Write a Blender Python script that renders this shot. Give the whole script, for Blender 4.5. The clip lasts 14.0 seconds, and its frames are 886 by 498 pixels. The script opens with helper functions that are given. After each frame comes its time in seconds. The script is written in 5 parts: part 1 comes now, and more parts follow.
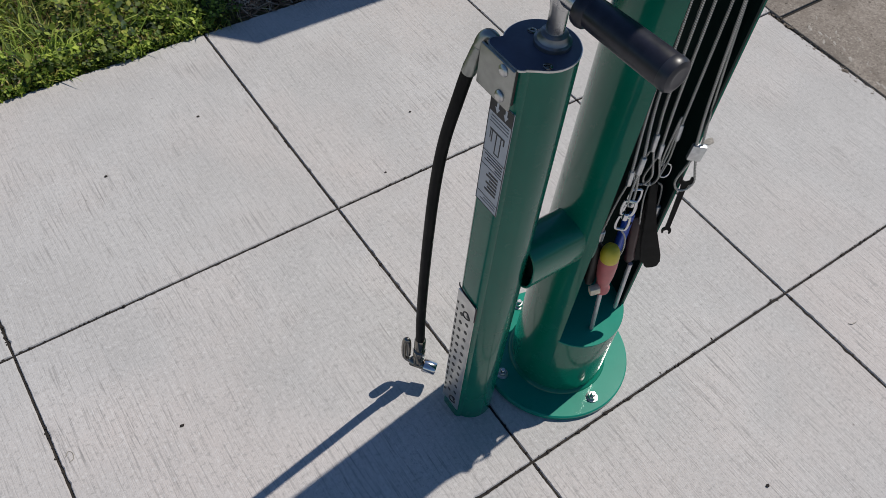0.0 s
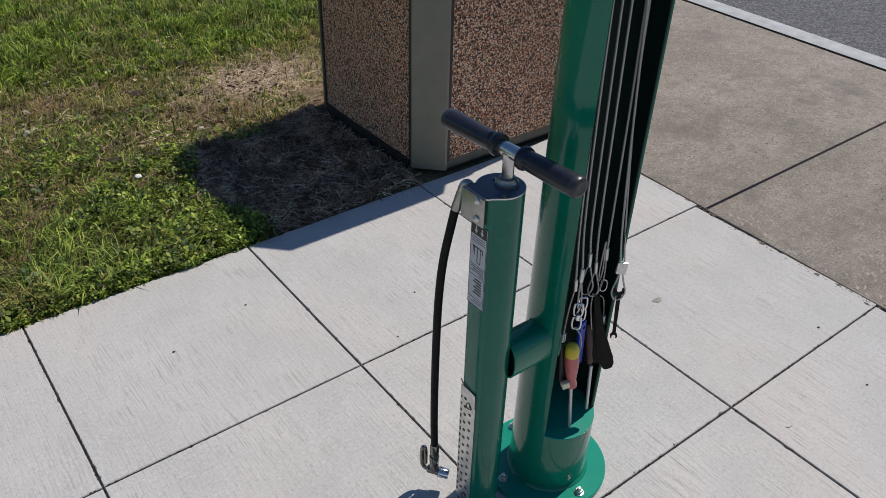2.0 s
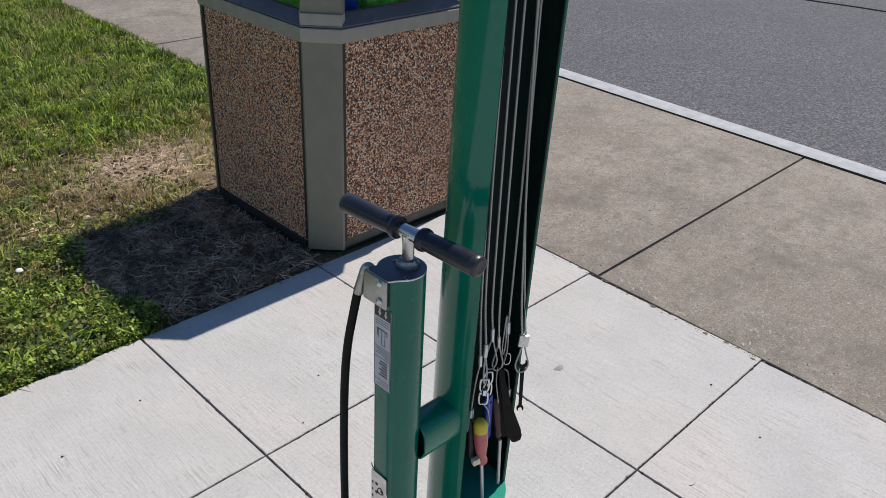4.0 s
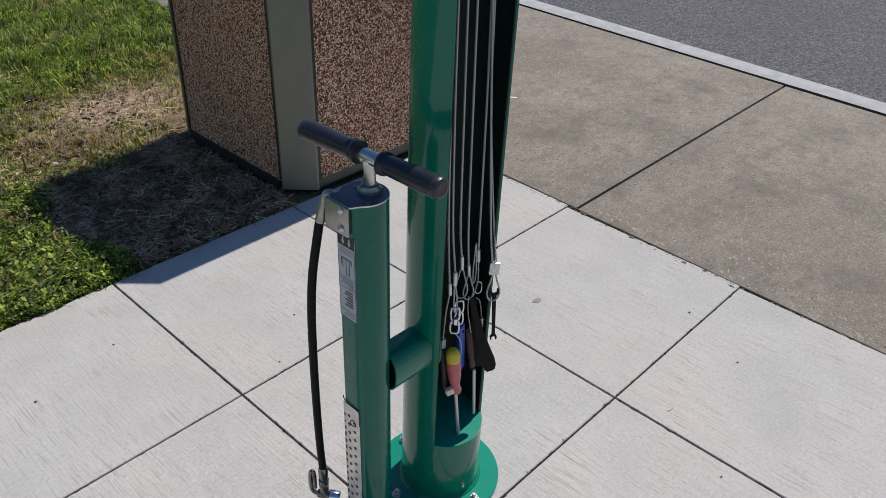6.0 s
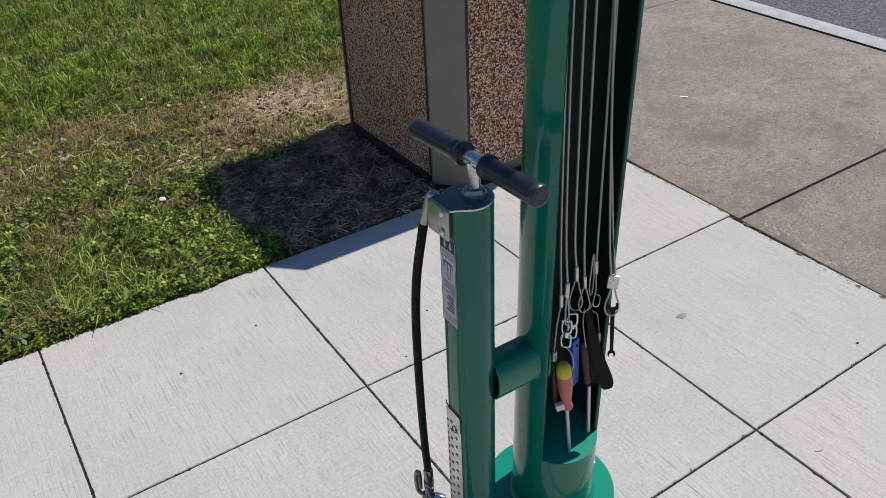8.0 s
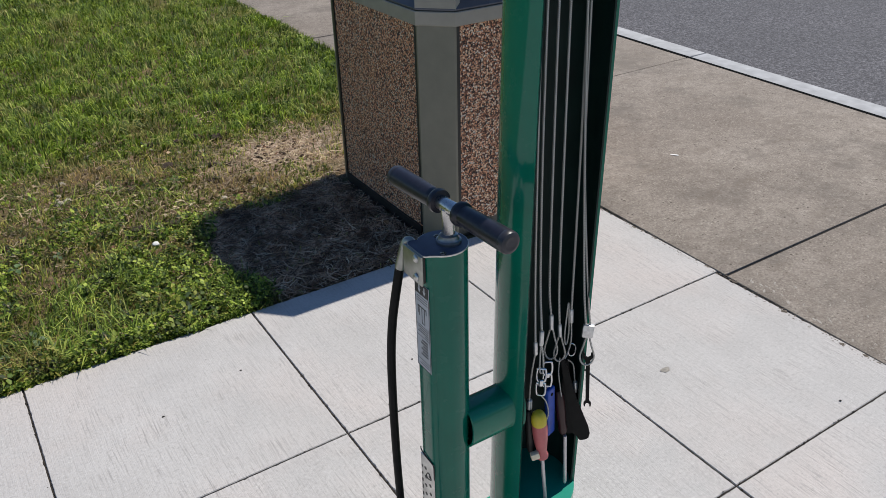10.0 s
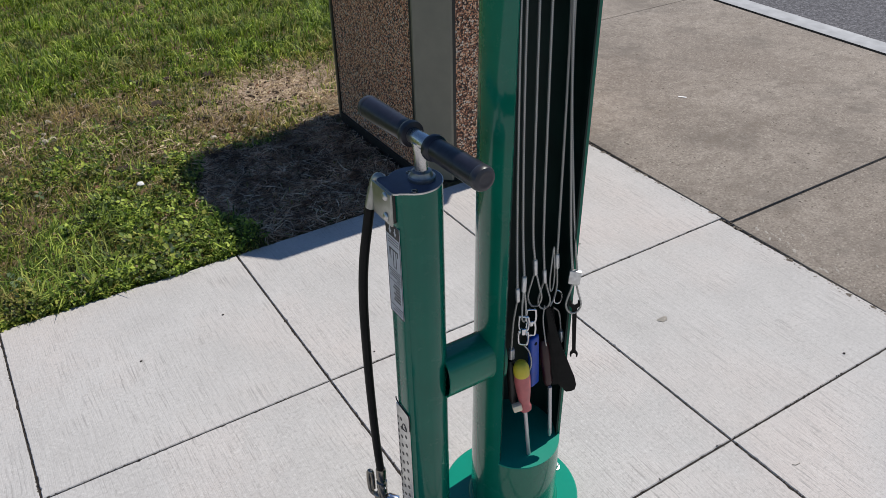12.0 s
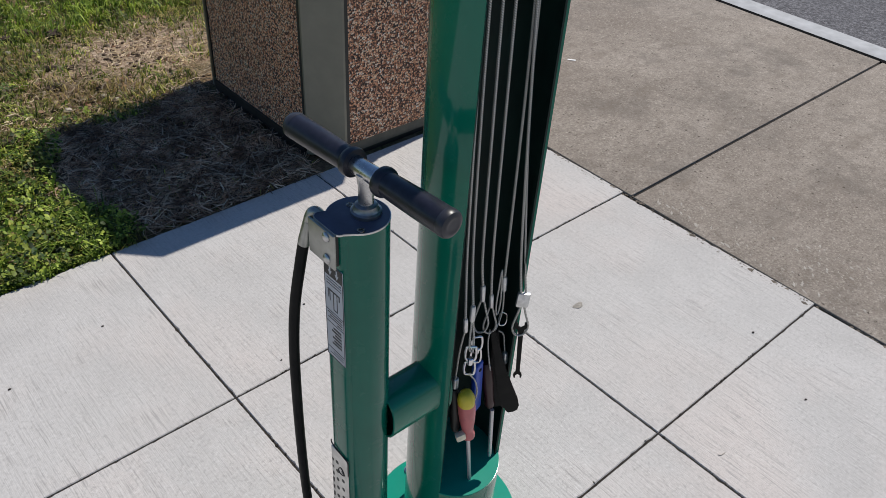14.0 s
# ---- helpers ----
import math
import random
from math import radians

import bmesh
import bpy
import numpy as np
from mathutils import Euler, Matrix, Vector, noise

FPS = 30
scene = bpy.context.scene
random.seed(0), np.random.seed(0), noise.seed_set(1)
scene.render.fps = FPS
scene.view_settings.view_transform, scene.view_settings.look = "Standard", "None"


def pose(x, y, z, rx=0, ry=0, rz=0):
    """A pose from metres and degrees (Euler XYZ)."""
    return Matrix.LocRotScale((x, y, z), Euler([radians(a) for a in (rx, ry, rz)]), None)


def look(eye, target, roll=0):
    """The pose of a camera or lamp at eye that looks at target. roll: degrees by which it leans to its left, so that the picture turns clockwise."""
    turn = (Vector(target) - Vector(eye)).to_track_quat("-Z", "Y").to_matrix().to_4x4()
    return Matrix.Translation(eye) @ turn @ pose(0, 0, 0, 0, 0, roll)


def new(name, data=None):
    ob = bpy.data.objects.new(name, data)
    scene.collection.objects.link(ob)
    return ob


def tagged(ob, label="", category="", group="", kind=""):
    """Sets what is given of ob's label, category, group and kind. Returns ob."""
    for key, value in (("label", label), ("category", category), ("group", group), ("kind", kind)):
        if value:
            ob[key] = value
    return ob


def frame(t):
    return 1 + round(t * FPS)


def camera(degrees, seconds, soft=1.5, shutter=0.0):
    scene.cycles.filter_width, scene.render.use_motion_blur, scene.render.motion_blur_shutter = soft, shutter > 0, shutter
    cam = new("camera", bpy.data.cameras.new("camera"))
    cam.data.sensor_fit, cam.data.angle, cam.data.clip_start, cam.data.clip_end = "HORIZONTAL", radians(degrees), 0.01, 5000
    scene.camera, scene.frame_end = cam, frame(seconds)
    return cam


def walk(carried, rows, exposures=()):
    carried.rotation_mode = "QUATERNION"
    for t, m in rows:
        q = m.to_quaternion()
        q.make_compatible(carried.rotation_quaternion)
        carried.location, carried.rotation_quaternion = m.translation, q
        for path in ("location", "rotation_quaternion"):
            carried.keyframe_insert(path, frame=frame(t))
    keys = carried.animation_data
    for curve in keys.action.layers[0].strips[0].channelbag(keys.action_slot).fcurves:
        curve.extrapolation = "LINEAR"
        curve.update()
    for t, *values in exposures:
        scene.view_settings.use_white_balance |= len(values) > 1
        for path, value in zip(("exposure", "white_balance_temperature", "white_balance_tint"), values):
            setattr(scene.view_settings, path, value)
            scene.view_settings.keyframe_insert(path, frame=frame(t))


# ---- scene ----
cam = camera(57.7, 14.0, soft=0.62)
PATH = [
    (0, (-0.578, -0.348, 1.481), (0.2, 0.583, -0.109), 6.7),
    (0.5, (-0.682, -0.532, 1.506), (0.101, 0.509, -0.011), 5.3),
    (1, (-0.744, -0.739, 1.551), (0.018, 0.377, 0.077), 5.9),
    (1.5, (-0.798, -0.768, 1.589), (0.013, 0.419, 0.197), 4.3),
    (2, (-0.892, -0.759, 1.638), (0.121, 0.53, 0.493), 1.7),
    (2.5, (-0.901, -0.769, 1.643), (0.313, 0.474, 0.653), 3.0),
    (3, (-0.898, -0.761, 1.646), (0.33, 0.464, 0.65), 3.4),
    (3.2, (-0.898, -0.755, 1.658), (0.327, 0.47, 0.658), 3.2),
    (5.3, (-0.898, -0.762, 1.645), (0.435, 0.392, 0.7), 3.2),
    (5.5, (-0.889, -0.764, 1.634), (0.427, 0.389, 0.666), 2.8),
    (6, (-0.856, -0.779, 1.604), (0.38, 0.351, 0.51), 2.2),
    (6.5, (-0.772, -0.808, 1.598), (0.312, 0.385, 0.414), 0.9),
    (7, (-0.732, -0.809, 1.6), (0.216, 0.494, 0.415), -1.4),
    (7.5, (-0.705, -0.813, 1.594), (0.19, 0.558, 0.446), -2.6),
    (7.7, (-0.706, -0.814, 1.59), (0.184, 0.574, 0.458), -2.7),
    (9.8, (-0.767, -0.907, 1.599), (0.16, 0.568, 0.617), -1.5),
    (10, (-0.688, -0.874, 1.59), (0.24, 0.595, 0.6), -1.4),
    (10.5, (-0.617, -0.828, 1.553), (0.291, 0.618, 0.512), -1.1),
    (11, (-0.616, -0.829, 1.567), (0.241, 0.617, 0.483), -0.8),
    (11.5, (-0.592, -0.847, 1.577), (0.278, 0.593, 0.495), -1.2),
    (12, (-0.59, -0.834, 1.521), (0.279, 0.592, 0.42), -1.3),
    (12.5, (-0.58, -0.838, 1.491), (0.279, 0.54, 0.323), -0.8),
    (13, (-0.58, -0.697, 1.497), (0.276, 0.65, 0.293), 0.1),
    (13.5, (-0.579, -0.566, 1.524), (0.431, 0.687, 0.336), 2.6),
    (14, (-0.573, -0.579, 1.553), (0.519, 0.574, 0.336), 3.6),
]
EXPOSURES = [(0.0, -0.27), (1.0, -0.32), (1.5, -0.29), (2.0, -0.17), (2.5, 0.06), (3.0, 0.08), (5.5, 0.05), (6.0, -0.14), (6.5, -0.22), (7.0, -0.16), (7.5, -0.05), (10.0, 0.03), (11.0, -0.01), (12.0, -0.01), (12.5, -0.15), (13.0, -0.17), (14.0, -0.06)]
walk(cam, [(t, look(eye, target, roll)) for t, eye, target, roll in PATH], EXPOSURES)

# ---- world and sun ----
world = bpy.data.worlds.new("sky")
scene.world = world
world.use_nodes = True
wn = world.node_tree
sky = wn.nodes.new("ShaderNodeTexSky")
sky.sky_type = "NISHITA"
sky.sun_disc = False
sky.air_density, sky.dust_density, sky.ozone_density = 1.0, 0.0, 6.3
sky.sun_elevation = radians(57.8)
sky.sun_rotation = radians(84.9)
wn.links.new(sky.outputs[0], wn.nodes["Background"].inputs[0])
wn.nodes["Background"].inputs[1].default_value = 0.088
sun_data = bpy.data.lights.new("sun", "SUN")
sun_data.energy, sun_data.angle, sun_data.color = 4.45, radians(0.55), (1.0, 0.944, 0.862)
sun = new("sun", sun_data)
sun.matrix_world = look((6.25, 0.64, 10.0), (0, 0, 0))


# ---- materials ----
class Mat:
    """A node material with a Principled surface and short calls for its nodes."""

    def __init__(self, name, color=(0.5, 0.5, 0.5), rough=0.5, metal=0.0, spec=0.5):
        self.m = bpy.data.materials.new(name)
        self.m.use_nodes = True
        self.t = self.m.node_tree
        self.p = self.t.nodes["Principled BSDF"]
        self.set("Base Color", (*color, 1))
        self.set("Roughness", rough)
        self.set("Metallic", metal)
        self.set("Specular IOR Level", spec)
        self.co = None

    def set(self, key, value):
        if hasattr(value, "is_linked"):
            self.t.links.new(value, self.p.inputs[key])
        else:
            self.p.inputs[key].default_value = value

    def node(self, kind, **values):
        n = self.t.nodes.new("ShaderNode" + kind)
        for key, value in values.items():
            socket = n.inputs[key.replace("_", " ")]
            if hasattr(value, "is_linked"):
                self.t.links.new(value, socket)
            else:
                socket.default_value = value
        return n

    def coords(self, scale=(1, 1, 1), which="Object"):
        c = self.t.nodes.new("ShaderNodeTexCoord")
        return self.node("Mapping", Vector=c.outputs[which], Scale=scale).outputs[0]

    def place(self, scale=(1, 1, 1)):
        g = self.t.nodes.new("ShaderNodeNewGeometry")
        return self.node("Mapping", Vector=g.outputs["Position"], Scale=scale).outputs[0]

    def noise(self, vec, scale, detail=4.0, rough=0.55):
        return self.node("TexNoise", Vector=vec, Scale=scale, Detail=detail, Roughness=rough).outputs[0]

    def ramp(self, fac, *stops):
        n = self.t.nodes.new("ShaderNodeValToRGB")
        e = n.color_ramp.elements
        while len(e) < len(stops):
            e.new(0.5)
        for k, (at, c) in zip(e, stops):
            k.position = at
            k.color = (*c, 1) if len(c) == 3 else c
        self.t.links.new(fac, n.inputs[0])
        return n.outputs[0]

    def mix(self, fac, a, b, how="MIX"):
        n = self.t.nodes.new("ShaderNodeMix")
        n.data_type, n.blend_type = "RGBA", how
        for s, v in ((n.inputs[0], fac), (n.inputs[6], a), (n.inputs[7], b)):
            if hasattr(v, "is_linked"):
                self.t.links.new(v, s)
            else:
                s.default_value = v if isinstance(v, float) else (*v, 1)
        return n.outputs[2]

    def calc(self, how, a, b=0.0):
        n = self.t.nodes.new("ShaderNodeMath")
        n.operation = how
        for s, v in zip(n.inputs, (a, b)):
            if hasattr(v, "is_linked"):
                self.t.links.new(v, s)
            else:
                s.default_value = v
        return n.outputs[0]

    def bump(self, height, strength=0.3, distance=0.002, under=None):
        n = self.node("Bump", Height=height, Strength=strength, Distance=distance)
        if under is not None:
            self.t.links.new(under, n.inputs["Normal"])
        self.set("Normal", n.outputs[0])
        return n.outputs[0]

    def random(self):
        return self.t.nodes.new("ShaderNodeObjectInfo").outputs["Random"]

    def island(self):
        return self.t.nodes.new("ShaderNodeNewGeometry").outputs["Random Per Island"]


def grey(v):
    return (v, v, v)


def plain(name, color, rough=0.5, metal=0.0, spread=0.12, scale=60.0, bump=0.05, dist=0.001, spec=0.5):
    """A simple surface with faint mottling and fine relief."""
    k = Mat(name, color, rough, metal, spec)
    v = k.coords()
    n = k.noise(v, scale)
    lo = tuple(c * (1 - spread) for c in color)
    hi = tuple(min(1.0, c * (1 + spread)) for c in color)
    k.set("Base Color", k.ramp(n, (0.3, lo), (0.7, hi)))
    k.set("Roughness", k.ramp(k.noise(v, scale * 0.3), (0.3, grey(max(0.02, rough - 0.07))), (0.7, grey(min(1.0, rough + 0.07)))))
    if bump:
        k.bump(n, bump, dist)
    return k.m


def new_concrete():
    k = Mat("new_concrete", (0.6, 0.59, 0.57), 0.85, 0, 0.3)
    w = k.place()
    sway = k.calc("MULTIPLY", k.noise(w, 2.5, 2.0), 0.02)
    comb = k.node("CombineXYZ", X=sway)
    bent = k.node("VectorMath", **{})
    bent.operation = "ADD"
    k.t.links.new(w, bent.inputs[0])
    k.t.links.new(comb.outputs[0], bent.inputs[1])
    coarse = k.noise(k.node("Mapping", Vector=bent.outputs[0], Scale=(190, 7.0, 20)).outputs[0], 1.0, 3.0, 0.6)
    thin = k.noise(k.node("Mapping", Vector=bent.outputs[0], Scale=(430, 14.0, 40)).outputs[0], 1.0, 4.0, 0.65)
    brush = k.calc("ADD", k.calc("MULTIPLY", coarse, 0.5), k.calc("MULTIPLY", thin, 0.5))
    worn = k.noise(w, 3.4, 5.0, 0.65)
    fine = k.noise(w, 230.0, 4.0, 0.7)
    blot = k.noise(w, 3.2, 7.0, 0.62)
    warm = k.noise(w, 1.7, 5.0, 0.6)
    base = k.ramp(blot, (0.3, (0.42, 0.407, 0.396)), (0.7, (0.525, 0.51, 0.498)))
    base = k.mix(k.ramp(warm, (0.45, grey(0.0)), (0.66, grey(0.6))), base, (0.55, 0.487, 0.455))
    streak = k.ramp(worn, (0.38, grey(0.12)), (0.62, grey(1.0)))
    base = k.mix(k.calc("MULTIPLY", k.ramp(brush, (0.38, grey(0.95)), (0.485, grey(0.0))), streak), base, (0.27, 0.26, 0.253))
    base = k.mix(k.calc("MULTIPLY", k.ramp(brush, (0.54, grey(0.0)), (0.64, grey(0.4))), streak), base, (0.62, 0.61, 0.595))
    base = k.mix(k.ramp(fine, (0.56, grey(0.0)), (0.69, grey(0.5))), base, (0.28, 0.27, 0.26))
    base = k.mix(k.ramp(fine, (0.3, grey(0.4)), (0.42, grey(0.0))), base, (0.64, 0.63, 0.615))
    speck = k.noise(w, 105.0, 5.0, 0.75)
    base = k.mix(k.ramp(speck, (0.35, grey(0.62)), (0.46, grey(0.0))), base, (0.29, 0.28, 0.27))
    base = k.mix(k.ramp(speck, (0.56, grey(0.0)), (0.65, grey(0.5))), base, (0.63, 0.62, 0.605))
    pit = k.node("TexVoronoi", Vector=w, Scale=7.0).outputs["Distance"]
    base = k.mix(k.ramp(pit, (0.012, grey(0.75)), (0.022, grey(0.0))), base, (0.17, 0.155, 0.135))
    base = k.mix(k.calc("MULTIPLY", k.random(), 0.22), base, (0.43, 0.42, 0.405))
    k.set("Base Color", base)
    k.bump(fine, 0.3, 0.001, k.bump(brush, 0.65, 0.002))
    return k.m


def old_concrete():
    k = Mat("old_concrete", (0.3, 0.27, 0.24), 0.9, 0, 0.25)
    w = k.place()
    blot = k.noise(w, 1.9, 7.0, 0.66)
    mid = k.noise(w, 17.0, 6.0, 0.7)
    fine = k.noise(w, 120.0, 4.0, 0.7)
    base = k.ramp(blot, (0.3, (0.2, 0.176, 0.156)), (0.52, (0.27, 0.24, 0.214)), (0.72, (0.335, 0.302, 0.273)))
    base = k.mix(k.ramp(mid, (0.36, grey(0.5)), (0.55, grey(0.0))), base, (0.15, 0.126, 0.108))
    base = k.mix(k.ramp(k.noise(w, 0.8, 5.0, 0.6), (0.5, grey(0.0)), (0.68, grey(0.5))), base, (0.2, 0.17, 0.148))
    base = k.mix(k.ramp(fine, (0.3, grey(0.8)), (0.47, grey(0.0))), base, (0.10, 0.088, 0.076))
    base = k.mix(k.ramp(fine, (0.55, grey(0.0)), (0.68, grey(0.6))), base, (0.49, 0.46, 0.415))
    chip = k.noise(w, 55.0, 2.0)
    base = k.mix(k.ramp(chip, (0.7, grey(0.0)), (0.74, grey(0.5))), base, (0.48, 0.45, 0.41))
    pock = k.noise(w, 62.0, 2.0, 0.5)
    base = k.mix(k.ramp(pock, (0.68, grey(0.0)), (0.73, grey(0.85))), base, (0.055, 0.045, 0.038))
    base = k.mix(k.ramp(k.noise(w, 38.0, 4.0, 0.7), (0.58, grey(0.0)), (0.7, grey(0.5))), base, (0.43, 0.4, 0.36))
    grime = k.noise(w, 2.3, 9.0, 0.74)
    base = k.mix(k.ramp(grime, (0.5, grey(0.0)), (0.64, grey(0.6))), base, (0.125, 0.112, 0.1))
    smudge = k.noise(k.place((3.2, 8.0, 1.0)), 1.0, 5.0, 0.6)
    base = k.mix(k.ramp(smudge, (0.56, grey(0.0)), (0.72, grey(0.55))), base, (0.17, 0.145, 0.122))
    hole = k.node("TexVoronoi", Vector=w, Scale=11.0).outputs["Distance"]
    base = k.mix(k.ramp(hole, (0.04, grey(0.85)), (0.065, grey(0.0))), base, (0.06, 0.045, 0.035))
    flake = k.calc("MULTIPLY", k.ramp(k.noise(k.place((60, 90, 20)), 1.0, 3.0, 0.6), (0.62, grey(0.0)), (0.68, grey(0.7))), k.ramp(k.noise(w, 1.3, 2.0), (0.55, grey(0.0)), (0.68, grey(0.75))))
    base = k.mix(flake, base, (0.55, 0.52, 0.47))
    base = k.mix(k.calc("MULTIPLY", k.random(), 0.25), base, (0.22, 0.2, 0.18))
    base = k.mix(1.0, base, (1.03, 1.005, 0.965), "MULTIPLY")
    k.set("Base Color", base)
    k.bump(fine, 0.5, 0.0025, k.bump(mid, 0.3, 0.004))
    return k.m


def asphalt():
    k = Mat("asphalt", (0.1, 0.1, 0.1), 0.88, 0, 0.4)
    w = k.place()
    stone = k.node("TexVoronoi", Vector=w, Scale=105.0)
    fine = k.noise(w, 260.0, 3.0)
    blot = k.noise(w, 0.9, 4.0)
    base = k.ramp(k.noise(w, 62.0, 5.0, 0.78), (0.34, (0.028, 0.027, 0.031)), (0.5, (0.094, 0.092, 0.101)), (0.66, (0.25, 0.246, 0.262)))
    base = k.mix(k.ramp(blot, (0.35, grey(0.3)), (0.65, grey(0.0))), base, (0.075, 0.075, 0.08))
    k.set("Base Color", base)
    k.bump(stone.outputs["Distance"], 0.6, 0.004, k.bump(fine, 0.3, 0.002))
    return k.m


def soil():
    k = Mat("lawn_soil", (0.1, 0.08, 0.05), 0.95, 0, 0.2)
    w = k.place()
    crumbs = k.noise(w, 60.0, 5.0, 0.7)
    mid = k.noise(w, 7.0, 5.0)
    base = k.ramp(crumbs, (0.3, (0.05, 0.032, 0.02)), (0.55, (0.21, 0.138, 0.086)), (0.75, (0.42, 0.295, 0.19)))
    green = k.ramp(k.noise(w, 130.0, 3.0), (0.35, (0.02, 0.035, 0.008)), (0.65, (0.11, 0.14, 0.03)))
    base = k.mix(k.ramp(mid, (0.38, grey(0.5)), (0.6, grey(0.05))), base, green)
    # worn sandy patch beside the bin
    d = k.node("VectorMath", **{})
    d.operation = "DISTANCE"
    wob = k.node("Mapping", Vector=w, Scale=(1.0, 1.25, 1.0), Location=(-0.72, -3.56, 0.0)).outputs[0]
    k.t.links.new(wob, d.inputs[0])
    d.inputs[1].default_value = (0, 0, 0)
    edge = k.calc("ADD", d.outputs["Value"], k.calc("MULTIPLY", k.noise(w, 5.5, 6.0, 0.7), 0.95))
    sand = k.ramp(k.noise(w, 38.0, 6.0, 0.75), (0.36, (0.12, 0.08, 0.055)), (0.5, (0.38, 0.28, 0.2)), (0.64, (0.62, 0.5, 0.39)))
    base = k.mix(k.ramp(edge, (0.7, grey(0.9)), (0.95, grey(0.0))), base, sand)
    k.set("Base Color", base)
    k.bump(crumbs, 0.9, 0.012, k.bump(mid, 0.4, 0.02))
    return k.m


def blades(name, a, b, c, dry, lo, hi, scale=2.2):
    """Leaves whose colour changes from blade to blade, with dry patches."""
    k = Mat(name, a, 0.55, 0, 0.35)
    w = k.place()
    isl = k.island()
    base = k.ramp(isl, (0.0, a), (0.5, b), (1.0, c))
    patch = k.calc("ADD", k.noise(w, scale, 4.0), k.calc("MULTIPLY", isl, 0.22))
    base = k.mix(k.ramp(patch, (lo, grey(0.0)), (hi, grey(1.0))), base, dry)
    tone = k.ramp(k.noise(w, 7.0, 3.0, 0.6), (0.34, grey(0.52)), (0.5, grey(0.95)), (0.66, grey(1.22)))
    base = k.mix(1.0, base, tone, "MULTIPLY")
    k.set("Base Color", base)
    k.set("Subsurface Weight", 0.0)
    tr = k.node("BsdfTranslucent", Color=base)
    mx = k.node("MixShader", Fac=0.35)
    k.t.links.new(k.p.outputs[0], mx.inputs[1])
    k.t.links.new(tr.outputs[0], mx.inputs[2])
    k.t.links.new(mx.outputs[0], k.t.nodes["Material Output"].inputs[0])
    return k.m


def paint(name, color, rough=0.22, coat=0.6, spec=0.5):
    """Glossy powder coat with a faint orange-peel relief and dust."""
    k = Mat(name, color, rough, 0, spec)
    v = k.coords()
    n = k.noise(v, 9.0, 5.0)
    k.set("Base Color", k.ramp(n, (0.3, tuple(c * 0.9 for c in color)), (0.7, tuple(c * 1.08 for c in color))))
    k.set("Roughness", k.ramp(k.noise(v, 24.0, 6.0, 0.65), (0.35, grey(rough - 0.03)), (0.75, grey(rough + 0.06))))
    k.set("Coat Weight", coat)
    k.set("Coat IOR", 1.5)
    k.set("Coat Roughness", k.ramp(k.noise(v, 40.0, 5.0, 0.7), (0.35, grey(0.05)), (0.75, grey(0.13))))
    k.bump(k.noise(v, 300.0, 2.0), 0.03, 0.0006)
    return k.m


def aggregate():
    """Washed pebble panel: stones of many browns in dark mortar."""
    k = Mat("pebble_aggregate", (0.3, 0.2, 0.13), 0.6, 0, 0.45)
    w = k.place()
    warp = k.node("VectorMath", **{})
    warp.operation = "ADD"
    nz = k.node("TexNoise", Vector=w, Scale=120.0, Detail=2.0)
    sc = k.node("VectorMath")
    sc.operation = "SCALE"
    sc.inputs["Scale"].default_value = 0.006
    k.t.links.new(nz.outputs["Color"], sc.inputs[0])
    k.t.links.new(w, warp.inputs[0])
    k.t.links.new(sc.outputs[0], warp.inputs[1])
    cells = k.node("TexVoronoi", Vector=warp.outputs[0], Scale=160.0)
    hue = k.t.nodes.new("ShaderNodeSeparateColor")
    k.t.links.new(cells.outputs["Color"], hue.inputs[0])
    stone = k.ramp(hue.outputs[0], (0.0, (0.09, 0.034, 0.022)), (0.25, (0.36, 0.142, 0.074)), (0.5, (0.79, 0.355, 0.185)), (0.74, (0.99, 0.575, 0.335)), (0.9, (1.0, 0.76, 0.54)), (1.0, (0.98, 0.86, 0.74)))
    gap = k.ramp(cells.outputs["Distance"], (0.5, grey(0.0)), (0.74, grey(1.0)))
    k.set("Base Color", k.mix(gap, stone, (0.03, 0.018, 0.013)))
    round_top = k.ramp(cells.outputs["Distance"], (0.0, grey(1.0)), (0.35, grey(0.85)), (0.75, grey(0.0)))
    k.bump(round_top, 1.0, 0.004)
    return k.m


def cable_metal():
    """Twisted steel rope: helical strands along the sweep's own coordinates."""
    k = Mat("steel_rope", (0.42, 0.41, 0.39), 0.5, 0.6)
    c = k.t.nodes.new("ShaderNodeTexCoord")
    s = k.node("SeparateXYZ", Vector=c.outputs["UV"])
    ph = k.calc("ADD", k.calc("MULTIPLY", s.outputs[0], 1800.0), k.calc("MULTIPLY", s.outputs[1], 12.566))
    wave = k.calc("SINE", ph)
    wave = k.calc("ADD", k.calc("MULTIPLY", wave, 0.5), 0.5)
    k.set("Base Color", k.ramp(wave, (0.1, (0.27, 0.26, 0.235)), (0.7, (0.62, 0.6, 0.55))))
    k.bump(wave, 0.5, 0.0006)
    return k.m


